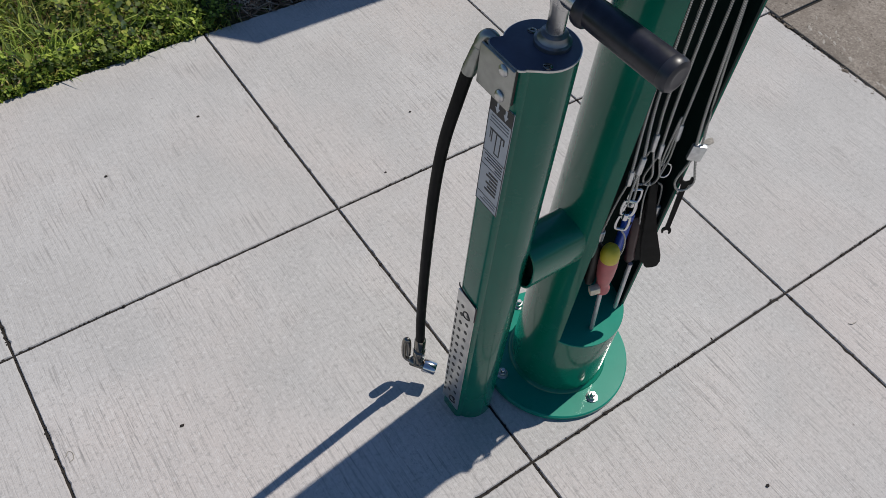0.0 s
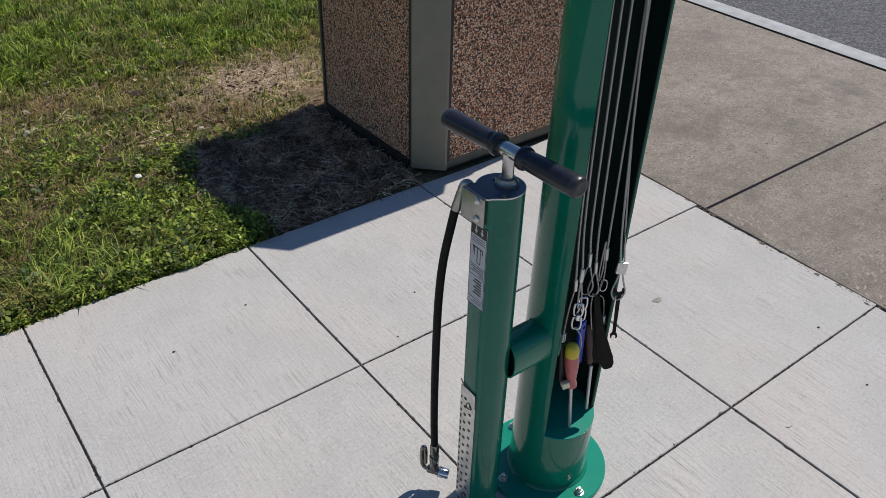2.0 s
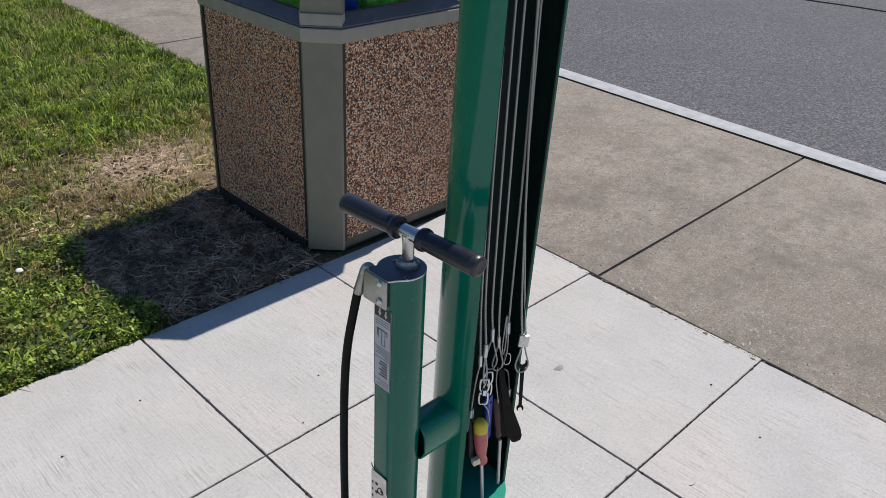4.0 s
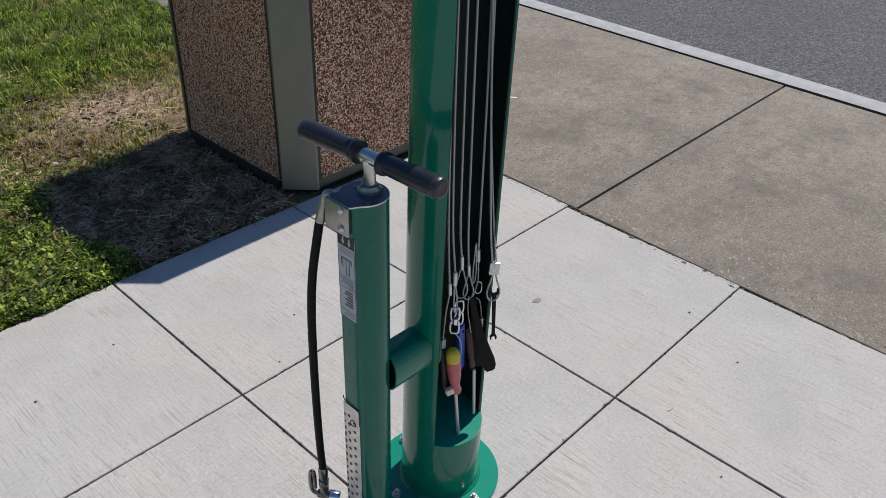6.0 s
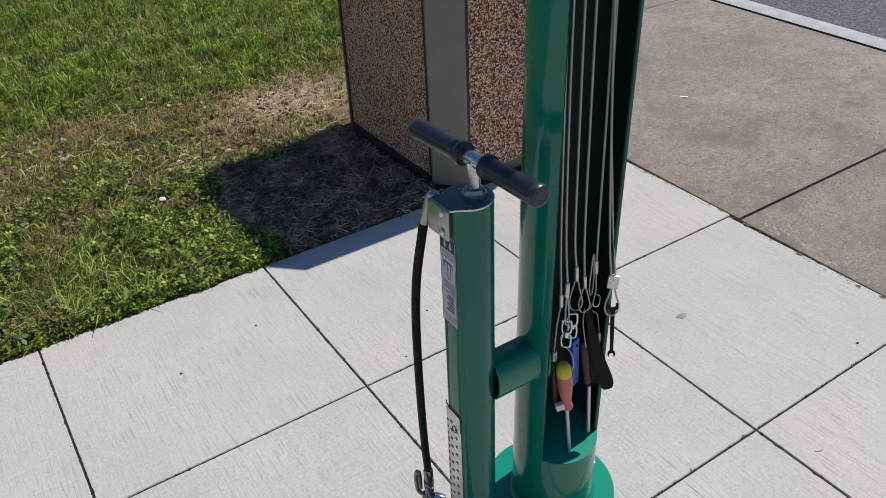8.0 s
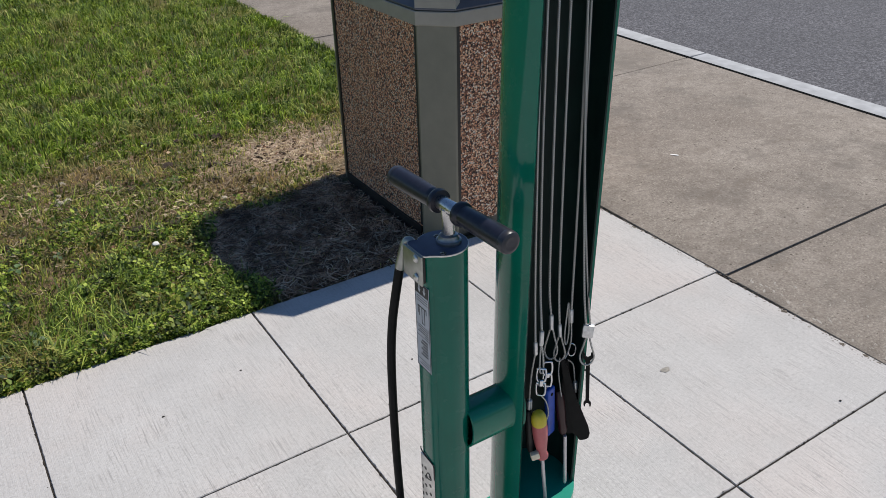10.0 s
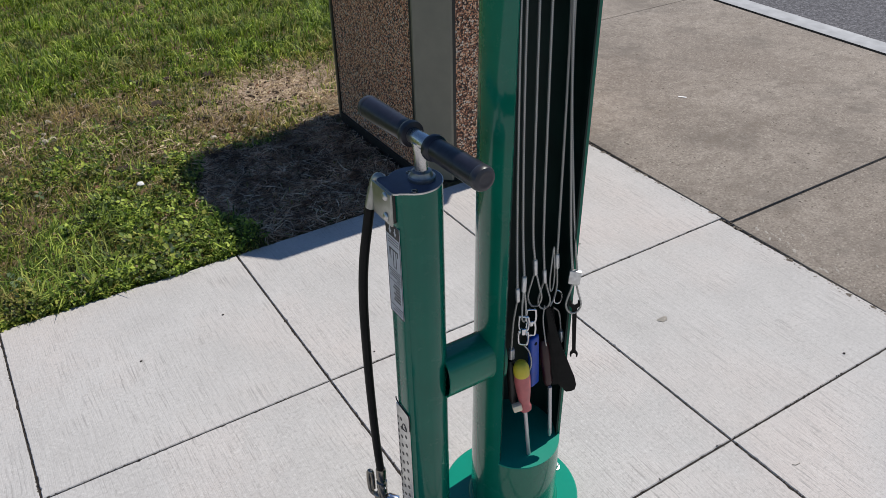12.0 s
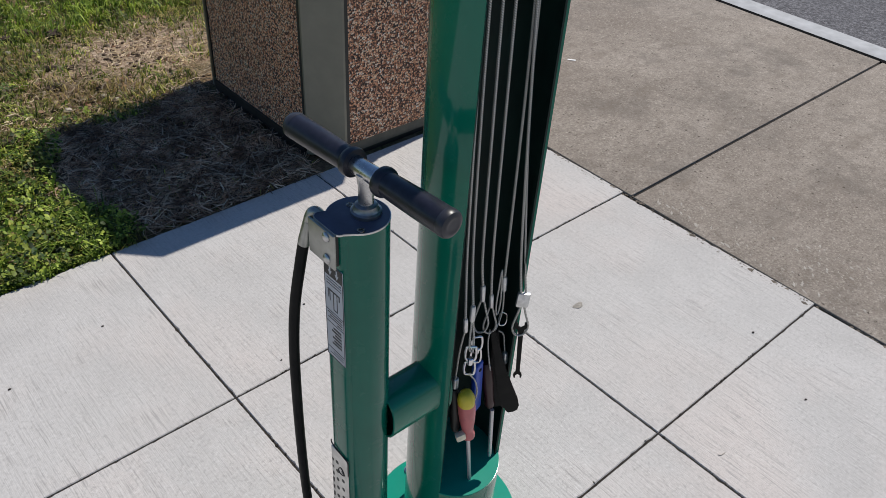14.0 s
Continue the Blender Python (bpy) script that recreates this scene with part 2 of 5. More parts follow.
GREEN = paint("green_powder_coat", (0.002, 0.172, 0.102), 0.25, 0.66, 0.1)
PUMP_GREEN = paint("pump_green_enamel", (0.002, 0.14, 0.088), 0.25, 0.6, 0.1)
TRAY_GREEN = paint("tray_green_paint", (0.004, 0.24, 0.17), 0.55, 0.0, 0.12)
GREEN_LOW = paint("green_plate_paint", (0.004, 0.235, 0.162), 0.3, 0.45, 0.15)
# green paint in deep shade, the shade put into a near-black colour
INSIDE_SHADE = plain("shaded_inside_green", (0.005, 0.022, 0.017), 0.6, 0, 0.3, 14, 0.1, spec=0.35)
CAP_BLACK = plain("black_satin_cap", (0.026, 0.027, 0.036), 0.36, 0.0, 0.25, 40, 0.05)
COLLAR = plain("dull_collar_steel", (0.27, 0.28, 0.3), 0.36, 0.9, 0.2, 60, 0.12, 0.0006)
# black cap with the blue sky's reflection painted into the base colour
CAP_SKY = plain("sky_tinted_black_cap", (0.06, 0.072, 0.115), 0.36, 0, 0.2, 40, 0.05)
RUBBER = plain("black_rubber", (0.014, 0.0145, 0.024), 0.36, 0, 0.3, 90, 0.15, 0.0008, spec=0.5)
HOSE = plain("black_hose_rubber", (0.003, 0.003, 0.003), 0.6, 0, 0.25, 120, 0.1, spec=0.22)
STEEL = plain("brushed_steel", (0.55, 0.55, 0.55), 0.28, 1.0, 0.12, 80, 0.1, 0.0006)
ZINC = plain("zinc_plated_steel", (0.62, 0.62, 0.6), 0.36, 0.9, 0.15, 45, 0.12, 0.0006)
BRACKET = plain("dull_zinc_plate", (0.36, 0.37, 0.35), 0.32, 0.9, 0.15, 45, 0.12, 0.0006)
CHROME = plain("chrome", (0.68, 0.69, 0.71), 0.12, 1.0, 0.06, 50, 0.03)
GUNMETAL = plain("dull_plated_brass", (0.24, 0.225, 0.2), 0.2, 1.0, 0.2, 50, 0.05)
ALU = plain("crimped_aluminium", (0.68, 0.68, 0.67), 0.4, 0.75, 0.15, 120, 0.3)
TOOL_BLACK = plain("black_tool_plastic", (0.004, 0.004, 0.004), 0.6, 0, 0.3, 70, 0.2, spec=0.2)
ROPE = cable_metal()
PINK = plain("red_screwdriver_plastic", (0.55, 0.14, 0.135), 0.38, 0, 0.12, 40, 0.08)
DARK_RED = plain("dark_red_plastic", (0.04, 0.009, 0.01), 0.4, 0, 0.15, 40, 0.08)
YELLOW = plain("yellow_plastic", (0.72, 0.56, 0.04), 0.4, 0, 0.1, 40, 0.05)
BLUE = plain("blue_plastic", (0.015, 0.075, 0.42), 0.38, 0, 0.15, 40, 0.08)
CREAM = plain("cream_plastic", (0.85, 0.74, 0.52), 0.45, 0, 0.15, 60, 0.1)
SHAFT = plain("satin_tool_steel", (0.6, 0.58, 0.58), 0.38, 0.55, 0.1, 60, 0.06)
TAUPE = plain("taupe_painted_steel", (0.2, 0.183, 0.135), 0.42, 0, 0.08, 16, 0.05)
TAUPE_LIGHT = plain("light_taupe_painted_steel", (0.33, 0.295, 0.24), 0.42, 0, 0.08, 16, 0.05)
# the frame's taupe, darkened for the shade low on the bin
SKIRT_SHADED = plain("scuffed_shaded_taupe_steel", (0.1, 0.091, 0.068), 0.5, 0, 0.3, 22, 0.1)
RIM = plain("dark_rim_enamel", (0.1, 0.1, 0.115), 0.3, 0, 0.1, 12, 0.05)
TRIM_DARK = plain("dark_trim_and_gap_shade", (0.022, 0.02, 0.017), 0.5, 0, 0.2, 30, 0.08)
BIN_BLACK = plain("black_bin_liner", (0.01, 0.01, 0.011), 0.45, 0, 0.3, 25, 0.4, 0.004)
PAPER = plain("white_label_film", (0.5, 0.51, 0.53), 0.4, 0, 0.06, 25, 0.03)
INK = plain("black_ink", (0.015, 0.015, 0.016), 0.45, 0, 0.2, 60, 0.0)
INK_GREY = plain("grey_ink", (0.16, 0.16, 0.165), 0.5, 0, 0.2, 60, 0.0)
LEAF_BAG = plain("green_plastic_film", (0.2, 0.66, 0.045), 0.3, 0, 0.3, 25, 0.3, 0.004)
WHITE_PAPER = plain("white_card", (0.75, 0.74, 0.72), 0.6, 0, 0.06, 25, 0.1)
AGG = aggregate()
NEW_CON = new_concrete()
OLD_CON = old_concrete()
ASPHALT = asphalt()
SOIL = soil()
FAR_LAWN = plain("far_lawn", (0.06, 0.10, 0.02), 0.9, 0, 0.6, 3.0, 0.5, 0.02)
KERB = plain("white_kerb_concrete", (0.385, 0.39, 0.4), 0.8, 0, 0.16, 14, 0.35, 0.003)
JOINT = plain("joint_grit", (0.02, 0.016, 0.013), 0.95, 0, 0.5, 90, 0.6, 0.004)
BITUMEN = plain("black_joint_filler", (0.005, 0.005, 0.005), 0.95, 0, 0.4, 60, 0.2, 0.002, spec=0.05)
MORTAR = plain("pale_dried_mortar", (0.32, 0.295, 0.262), 0.9, 0, 0.2, 90, 0.3)
SEAM = plain("seam_dirt", (0.12, 0.1, 0.082), 0.95, 0, 0.5, 90, 0.6, 0.004)
STAIN = plain("dried_gum", (0.27, 0.25, 0.22), 0.8, 0, 0.25, 120, 0.3)
STONE = plain("pale_pebble", (0.42, 0.37, 0.3), 0.8, 0, 0.25, 60, 0.3)
GRASS = blades("grass_blades", (0.022, 0.045, 0.005), (0.14, 0.205, 0.018), (0.58, 0.61, 0.12), (0.46, 0.33, 0.13), 0.61, 0.82)
LUSH = blades("lush_grass_blades", (0.03, 0.072, 0.005), (0.145, 0.235, 0.016), (0.46, 0.56, 0.085), (0.4, 0.35, 0.13), 0.66, 0.88)
TUFT = blades("tuft_blades", (0.03, 0.062, 0.006), (0.14, 0.225, 0.02), (0.52, 0.62, 0.12), (0.42, 0.33, 0.12), 0.72, 0.9)
WEED = blades("clover_leaves", (0.012, 0.026, 0.004), (0.105, 0.18, 0.014), (0.52, 0.62, 0.1), (0.36, 0.25, 0.09), 0.7, 0.88)
STRAW = blades("dry_straw", (0.26, 0.18, 0.095), (0.54, 0.41, 0.24), (0.82, 0.7, 0.48), (0.2, 0.155, 0.1), 0.62, 0.8)
THATCH = blades("thatch", (0.05, 0.03, 0.019), (0.62, 0.4, 0.26), (1.0, 0.87, 0.68), (0.12, 0.07, 0.044), 0.64, 0.8, 14.0)
BROAD = blades("broad_weed_leaves", (0.09, 0.15, 0.06), (0.17, 0.25, 0.11), (0.27, 0.35, 0.18), (0.2, 0.26, 0.1), 0.8, 0.95)
DEAD_LEAF = blades("dead_leaves", (0.16, 0.075, 0.04), (0.4, 0.24, 0.13), (0.72, 0.56, 0.38), (0.22, 0.13, 0.07), 0.7, 0.9)

# ---- building helpers ----
ORIGIN = {}


def thing(name, base, label, category, group="", kind=""):
    ob = new(name)
    ob.empty_display_size = 0.05
    ob.location = base
    ORIGIN[ob.name] = Vector(base)
    return tagged(ob, label, category, group, kind)


def finish(bm, sharp=38):
    bm.normal_update()
    for f in bm.faces:
        f.smooth = True
    for e in bm.edges:
        e.smooth = len(e.link_faces) == 2 and e.calc_face_angle(0) < radians(sharp)


def part(name, bm, material, parent, label="", sharp=38, category="", kind=""):
    """Links a bmesh, drawn in the world's coordinates, as one mesh under a thing or part."""
    bmesh.ops.recalc_face_normals(bm, faces=bm.faces)
    finish(bm, sharp)
    me = bpy.data.meshes.new(name)
    base = ORIGIN[parent.name] if parent else Vector((0, 0, 0))
    bmesh.ops.translate(bm, vec=-base, verts=bm.verts)
    bm.to_mesh(me)
    bm.free()
    me.materials.append(material)
    ob = new(name, me)
    if parent:
        ob.parent = parent
        ORIGIN[ob.name] = base
    return tagged(ob, label, category, "", kind)


def box(x0, y0, z0, x1, y1, z1, bevel=0.0, bm=None, seg=2):
    bm = bm or bmesh.new()
    r = bmesh.ops.create_cube(bm, size=1.0)
    vs = r["verts"]
    for v in vs:
        v.co = Vector((x0 + (v.co.x + 0.5) * (x1 - x0), y0 + (v.co.y + 0.5) * (y1 - y0), z0 + (v.co.z + 0.5) * (z1 - z0)))
    if bevel:
        es = list({e for v in vs for e in v.link_edges})
        bmesh.ops.bevel(bm, geom=es, offset=bevel, segments=seg, affect="EDGES", profile=0.6)
    return bm


def moved(bm, m):
    bmesh.ops.transform(bm, matrix=m, verts=bm.verts)
    return bm


def lathe(profile, m=None, n=32, bm=None, cap=True):
    """Turns a profile of (radius, height) about the z axis, then moves it by m."""
    bm = bm or bmesh.new()
    m = m or Matrix()
    rings = []
    for r, z in profile:
        rings.append([bm.verts.new(m @ Vector((r * math.cos(2 * math.pi * k / n), r * math.sin(2 * math.pi * k / n), z))) for k in range(n)])
    for a, b in zip(rings, rings[1:]):
        for k in range(n):
            bm.faces.new((a[k], a[(k + 1) % n], b[(k + 1) % n], b[k]))
    if cap:
        bm.faces.new(rings[0][::-1])
        bm.faces.new(rings[-1])
    return bm


def axis(a, b):
    """The pose whose z axis runs from a to b."""
    a, b = Vector(a), Vector(b)
    return Matrix.Translation(a) @ (b - a).to_track_quat("Z", "Y").to_matrix().to_4x4()


def rod(a, b, profile, n=24, bm=None):
    """A turned piece from a to b: profile of (radius, share of the length)."""
    length = (Vector(b) - Vector(a)).length
    return lathe([(r, s * length) for r, s in profile], axis(a, b), n, bm)


def smooth(points, steps=8, closed=False):
    """A Catmull-Rom line through the points."""
    p = [Vector(q) for q in points]
    out, n = [], len(p)
    spans = n if closed else n - 1
    for i in range(spans):
        if closed:
            a, b, c, d = p[(i - 1) % n], p[i], p[(i + 1) % n], p[(i + 2) % n]
        else:
            b, c = p[i], p[i + 1]
            a = p[i - 1] if i else b * 2 - c
            d = p[i + 2] if i + 2 < n else c * 2 - b
        for s in range(steps):
            t = s / steps
            out.append(0.5 * (2 * b + (c - a) * t + (2 * a - 5 * b + 4 * c - d) * t * t + (3 * b - a - 3 * c + d) * t ** 3))
    if not closed:
        out.append(p[-1])
    return out


def sweep(line, radius, n=8, closed=False, bm=None):
    """A round bar along a line of points, with coordinates along and around it."""
    bm = bm or bmesh.new()
    uv = bm.loops.layers.uv.verify()
    rings, along, total = [], [], 0.0
    count = len(line)
    up = None
    for i, p in enumerate(line):
        ahead = line[(i + 1) % count] if closed or i + 1 < count else p
        back = line[i - 1] if closed or i else p
        d = (ahead - back).normalized()
        if up is None:
            up = d.orthogonal().normalized()
        up = (up - d * up.dot(d)).normalized()
        side = d.cross(up)
        if i:
            total += (p - line[i - 1]).length
        along.append(total)
        r = radius(i / max(1, count - 1)) if callable(radius) else radius
        rings.append([bm.verts.new(p + r * (math.cos(2 * math.pi * k / n) * up + math.sin(2 * math.pi * k / n) * side)) for k in range(n)])
    pairs = list(zip(range(count - 1), range(1, count))) + ([(count - 1, 0)] if closed else [])
    for i, j in pairs:
        for k in range(n):
            f = bm.faces.new((rings[i][k], rings[i][(k + 1) % n], rings[j][(k + 1) % n], rings[j][k]))
            far = along[j] if j else total + (line[0] - line[-1]).length
            for loop, (u, v) in zip(f.loops, ((along[i], k / n), (along[i], (k + 1) / n), (far, (k + 1) / n), (far, k / n))):
                loop[uv].uv = (u, v)
    if not closed:
        bm.faces.new(rings[0][::-1])
        bm.faces.new(rings[-1])
    return bm


def prism(outline, z0, z1, bevel=0.0, bm=None):
    """An upright block over a closed outline of (x, y)."""
    bm = bm or bmesh.new()
    low = [bm.verts.new((x, y, z0)) for x, y in outline]
    top = [bm.verts.new((x, y, z1)) for x, y in outline]
    n = len(outline)
    for k in range(n):
        bm.faces.new((low[k], low[(k + 1) % n], top[(k + 1) % n], top[k]))
    bm.faces.new(low[::-1])
    cap = bm.faces.new(top)
    if bevel:
        bmesh.ops.bevel(bm, geom=list(cap.edges), offset=bevel, segments=2, affect="EDGES", profile=0.6)
    return bm


def slab_mesh(name, sx, sy, sz, bevel, material):
    bm = box(-sx / 2, -sy / 2, -sz, sx / 2, sy / 2, 0, bevel, seg=2)
    finish(bm, 60)
    me = bpy.data.meshes.new(name)
    bm.to_mesh(me)
    bm.free()
    me.materials.append(material)
    return me


def soup(name, verts, faces, material, label, category, kind="stuff"):
    """Many small leaves as one object of stuff."""
    me = bpy.data.meshes.new(name)
    me.from_pydata(verts.tolist() if hasattr(verts, "tolist") else verts, [], faces)
    me.materials.append(material)
    me.polygons.foreach_set("use_smooth", [True] * len(me.polygons))
    return tagged(new(name, me), label, category, "", kind)


# ---- ground ----
bm = bmesh.new()
bmesh.ops.create_grid(bm, x_segments=40, y_segments=40, size=600)
bmesh.ops.translate(bm, vec=(0, 0, -0.16), verts=bm.verts)
part("ground", bm, FAR_LAWN, None, "wide flat grassy earth reaching the horizon", category="ground", kind="structure")

# lawn earth: gently uneven sheet beyond the pavement
LAWN_X1, LAWN_Y0 = 1.66, 1.505


def earth(x, y):
    h = 0.012 * noise.noise((x * 1.7, y * 1.7, 3.1)) + 0.007 * noise.noise((x * 6, y * 6, 7.7))
    return h - 0.012


xs = np.unique(np.concatenate([np.linspace(-9, -2, 15), np.linspace(-2, LAWN_X1, 110)]))
ys = np.unique(np.concatenate([np.linspace(LAWN_Y0, 4, 80), np.linspace(4, 14, 60)]))
verts = [(x, y, earth(x, y)) for y in ys for x in xs]
w_ = len(xs)
faces = [(j * w_ + i, j * w_ + i + 1, (j + 1) * w_ + i + 1, (j + 1) * w_ + i) for j in range(len(ys) - 1) for i in range(w_ - 1)]
soup("lawn_ground", verts, faces, SOIL, "worn lawn earth with sandy bare patch beside pavement", "ground", "structure")
verts = [(x, y, earth(x, y) - 0.004) for y in np.linspace(6.78, 16, 30) for x in np.linspace(1.74, 3.4, 10)]
faces = [(j * 10 + i, j * 10 + i + 1, (j + 1) * 10 + i + 1, (j + 1) * 10 + i) for j in range(29) for i in range(9)]
soup("verge_ground", verts, faces, SOIL, "grassy verge earth beyond the old walkway", "ground", "structure")

# road beyond the kerb
part("road", box(3.2, -40, -0.15, 12.0, 60, -0.055), ASPHALT, None, "weathered grey asphalt road surface", category="road", kind="structure")

part("road_seam", sweep(smooth([(8.5, -1.0, -0.0535), (8.42, 0.6, -0.0535), (8.3, 1.6, -0.0535), (8.2, 2.2, -0.0535), (8.02, 2.9, -0.0535), (7.9, 4.4, -0.0535)], 10), 0.011, 6), JOINT, None, "dark sealed crack in the asphalt", category="road crack", kind="structure")

# ---- repair stand ----
CX, CY, CR = 0.1935, 0.1635, 0.0965
TOP = 1.76
OPEN_A, OPEN_B = -148.0, -33.0
stand = thing("repair_stand", (CX, CY, 0), "dark green powder-coated steel bicycle repair stand bolted to pavement", "repair stand")


def shelf_z(y):
    return 0.198 + (y - 0.112) * 0.14


def plumb(bm):
    """The tube stands a hair out of square with the sloping pavement."""
    for v in bm.verts:
        v.co += Vector((0.0077, -0.0078, 0)) * max(0.0, v.co.z - 0.1)
    return bm


def arc(a0, a1, r, n):
    return [(CX + r * math.cos(radians(a0 + (a1 - a0) * k / n)), CY + r * math.sin(radians(a0 + (a1 - a0) * k / n))) for k in range(n + 1)]


def column():
    outline = arc(OPEN_B, 360 + OPEN_A, CR, 56) + arc(360 + OPEN_A, OPEN_B, CR - 0.005, 56)
    bm = prism(outline, 0.012, TOP)
    outer, inner = arc(OPEN_A, OPEN_B, CR, 28), arc(OPEN_A, OPEN_B, CR - 0.005, 28)
    rows = []
    for (ax, ay), (bx, by) in zip(outer, inner):
        rows.append([bm.verts.new((ax, ay, 0.012)), bm.verts.new((ax, ay, shelf_z(ay))), bm.verts.new((bx, by, shelf_z(ay) + 0.001)), bm.verts.new((bx, by, 0.012))])
    for a, b in zip(rows, rows[1:]):
        for k in range(3):
            bm.faces.new((a[k], b[k], b[k + 1], a[k + 1]))
    return bm


part("column", plumb(column()), GREEN, stand, "glossy green steel tube, open along one side")
# added sheet gives the tube's inside its deep shade by a near-black green
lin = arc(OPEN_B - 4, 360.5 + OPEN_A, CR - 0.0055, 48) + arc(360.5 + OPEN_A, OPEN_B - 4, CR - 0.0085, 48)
part("inner_liner", plumb(prism(lin, 0.16, TOP - 0.01)), INSIDE_SHADE, stand, "inner face of the open green tube, deep shade put into its colour")
bm = bmesh.new()
disc = arc(OPEN_A, OPEN_B, CR + 0.0005, 28) + arc(OPEN_B + 2, OPEN_A + 358, CR - 0.0052, 40)
bm.faces.new([bm.verts.new((x, y, shelf_z(y) + 0.0015)) for x, y in disc])
r = bmesh.ops.extrude_face_region(bm, geom=list(bm.faces))
bmesh.ops.translate(bm, vec=(0, 0, -0.004), verts=[v for v in r["geom"] if isinstance(v, bmesh.types.BMVert)])
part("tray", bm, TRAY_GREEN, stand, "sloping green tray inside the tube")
part("top_plate", plumb(lathe([(CR - 0.003, TOP + 0.001), (CR + 0.004, TOP + 0.002), (CR + 0.004, TOP + 0.01), (CR - 0.004, TOP + 0.014)], Matrix.Translation((CX, CY, 0)), 40)), GREEN, stand)
FX, FY = 0.19, 0.168
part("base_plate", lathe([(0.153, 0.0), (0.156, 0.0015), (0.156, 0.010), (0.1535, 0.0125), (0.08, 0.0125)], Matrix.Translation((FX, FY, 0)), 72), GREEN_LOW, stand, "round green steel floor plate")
part("weld_bead", lathe([(CR - 0.002, 0.012), (CR + 0.007, 0.012), (CR + 0.005, 0.017), (CR - 0.001, 0.021)], Matrix.Translation((CX, CY, 0)), 48), GREEN, stand)


def bolt(x, y, z, parent, turn):
    wash = part("washer", lathe([(0.0125, z), (0.0125, z + 0.002), (0.0115, z + 0.0025), (0.005, z + 0.0025)], Matrix.Translation((x, y, 0)), 24), ZINC, parent)
    part("nut", lathe([(0.0092, z + 0.0025), (0.0096, z + 0.004), (0.0096, z + 0.009), (0.0085, z + 0.0108), (0.0045, z + 0.0108)], pose(x, y, 0, 0, 0, turn), 6), ZINC, wash)
    part("stud", lathe([(0.0052, z + 0.0025), (0.0052, z + 0.0165), (0.004, z + 0.018)], Matrix.Translation((x, y, 0)), 14), STEEL, wash)


for k, a in enumerate((-92, -2, 88, 174)):
    bolt(FX + 0.129 * math.cos(radians(a)), FY + 0.129 * math.sin(radians(a)), 0.0125, stand, 11 + 23 * k)


def link_arm():
    """Oval tube between pump and column, open at the pump's end."""
    ay, az, hy, hz, t = 0.163, 0.468, 0.04, 0.048, 0.004
    bm = bmesh.new()
    rings = []
    for x, g in ((0.03, -t), (0.004, -t), (0.003, -t * 0.5), (0.004, 0.0), (0.094, 0.0), (0.106, 0.0005), (0.118, 0.003), (0.13, 0.008)):
        ring = []
        for k in range(36):
            a = 2 * math.pi * k / 36
            c, q = math.cos(a), math.sin(a)
            ring.append(bm.verts.new((x, ay + (hy + g) * math.copysign(abs(c) ** 0.75, c), az + (hz + g) * math.copysign(abs(q) ** 0.75, q))))
        rings.append(ring)
    for a, b in zip(rings, rings[1:]):
        for k in range(36):
            bm.faces.new((a[k], a[(k + 1) % 36], b[(k + 1) % 36], b[k]))
    return bm


part("connecting_arm", link_arm(), GREEN, stand, "green bent-plate arm joining tube and pump")
# dark block added as the shade inside the arm's open end
part("arm_plug", box(0.02, 0.135, 0.432, 0.029, 0.191, 0.504, 0.004), INSIDE_SHADE, stand)

# ---- pump ----
PX, PY, PR = -0.023, 0.181, 0.0465
FLAT_X, HALF = -0.0705, 0.0262
pump = thing("bicycle_pump", (PX, PY, 0), "green upright public bicycle pump with black grips and hose", "bicycle pump")


def pump_outline(grow=0.0, tab=0.0, out=0.0):
    """Round nose, tapering to a flat face with small rounded corners."""
    r, fx, h = PR + grow, FLAT_X - grow - out, HALF + grow
    pts = [(PX + r * math.cos(radians(a)), PY + r * math.sin(radians(a))) for a in range(-132, 133, 6)]
    for s in (1, -1):
        corner = [(fx + 0.01 * (1 - math.sin(radians(a))), PY + (tab if s == 1 else 0.0) + s * (h - 0.01 * (1 - math.cos(radians(a))))) for a in range(0, 91, 18)]
        pts += corner if s == 1 else corner[::-1]
    return pts


part("barrel", prism(pump_outline(), 0.0, 0.8892, 0.0), PUMP_GREEN, pump, "glossy green metal pump barrel")
part("top_cap", prism(pump_outline(0.0006, 0.013, 0.006), 0.8894, 0.8923), ZINC, pump, "bare metal edge of the end cap")
part("top_cap_face", prism(pump_outline(-0.0006, 0.013, 0.006), 0.8917, 0.893), CAP_SKY, pump, "black satin cap face with the sky's blue reflection in its colour")
for x, y in ((-0.0187, 0.2057), (-0.0432, 0.1462)):
    part("cap_screw", lathe([(0.0058, 0.8928), (0.0058, 0.8939), (0.0048, 0.8946), (0.0026, 0.8946), (0.0022, 0.8934)], Matrix.Translation((x, y, 0)), 18), GUNMETAL, pump, "dull countersunk cap screw")
RX, RY = -0.0115, 0.177
part("collar", lathe([(0.0225, 0.8925), (0.0228, 0.8945), (0.0228, 0.8985), (0.021, 0.8995), (0.0195, 0.9), (0.0172, 0.9035), (0.0165, 0.908), (0.0125, 0.9105)], Matrix.Translation((RX, RY, 0)), 36), COLLAR, pump, "steel gland collar")
part("piston_rod", lathe([(0.0112, 0.9), (0.0112, 0.938), (0.0125, 0.946), (0.0135, 0.959)], Matrix.Translation((RX, RY, 0)), 24), STEEL, pump, "satin steel piston rod")
H0, H1 = Vector((-0.002, 0.0075, 0.9625)), Vector((-0.0175, 0.352, 0.9605))
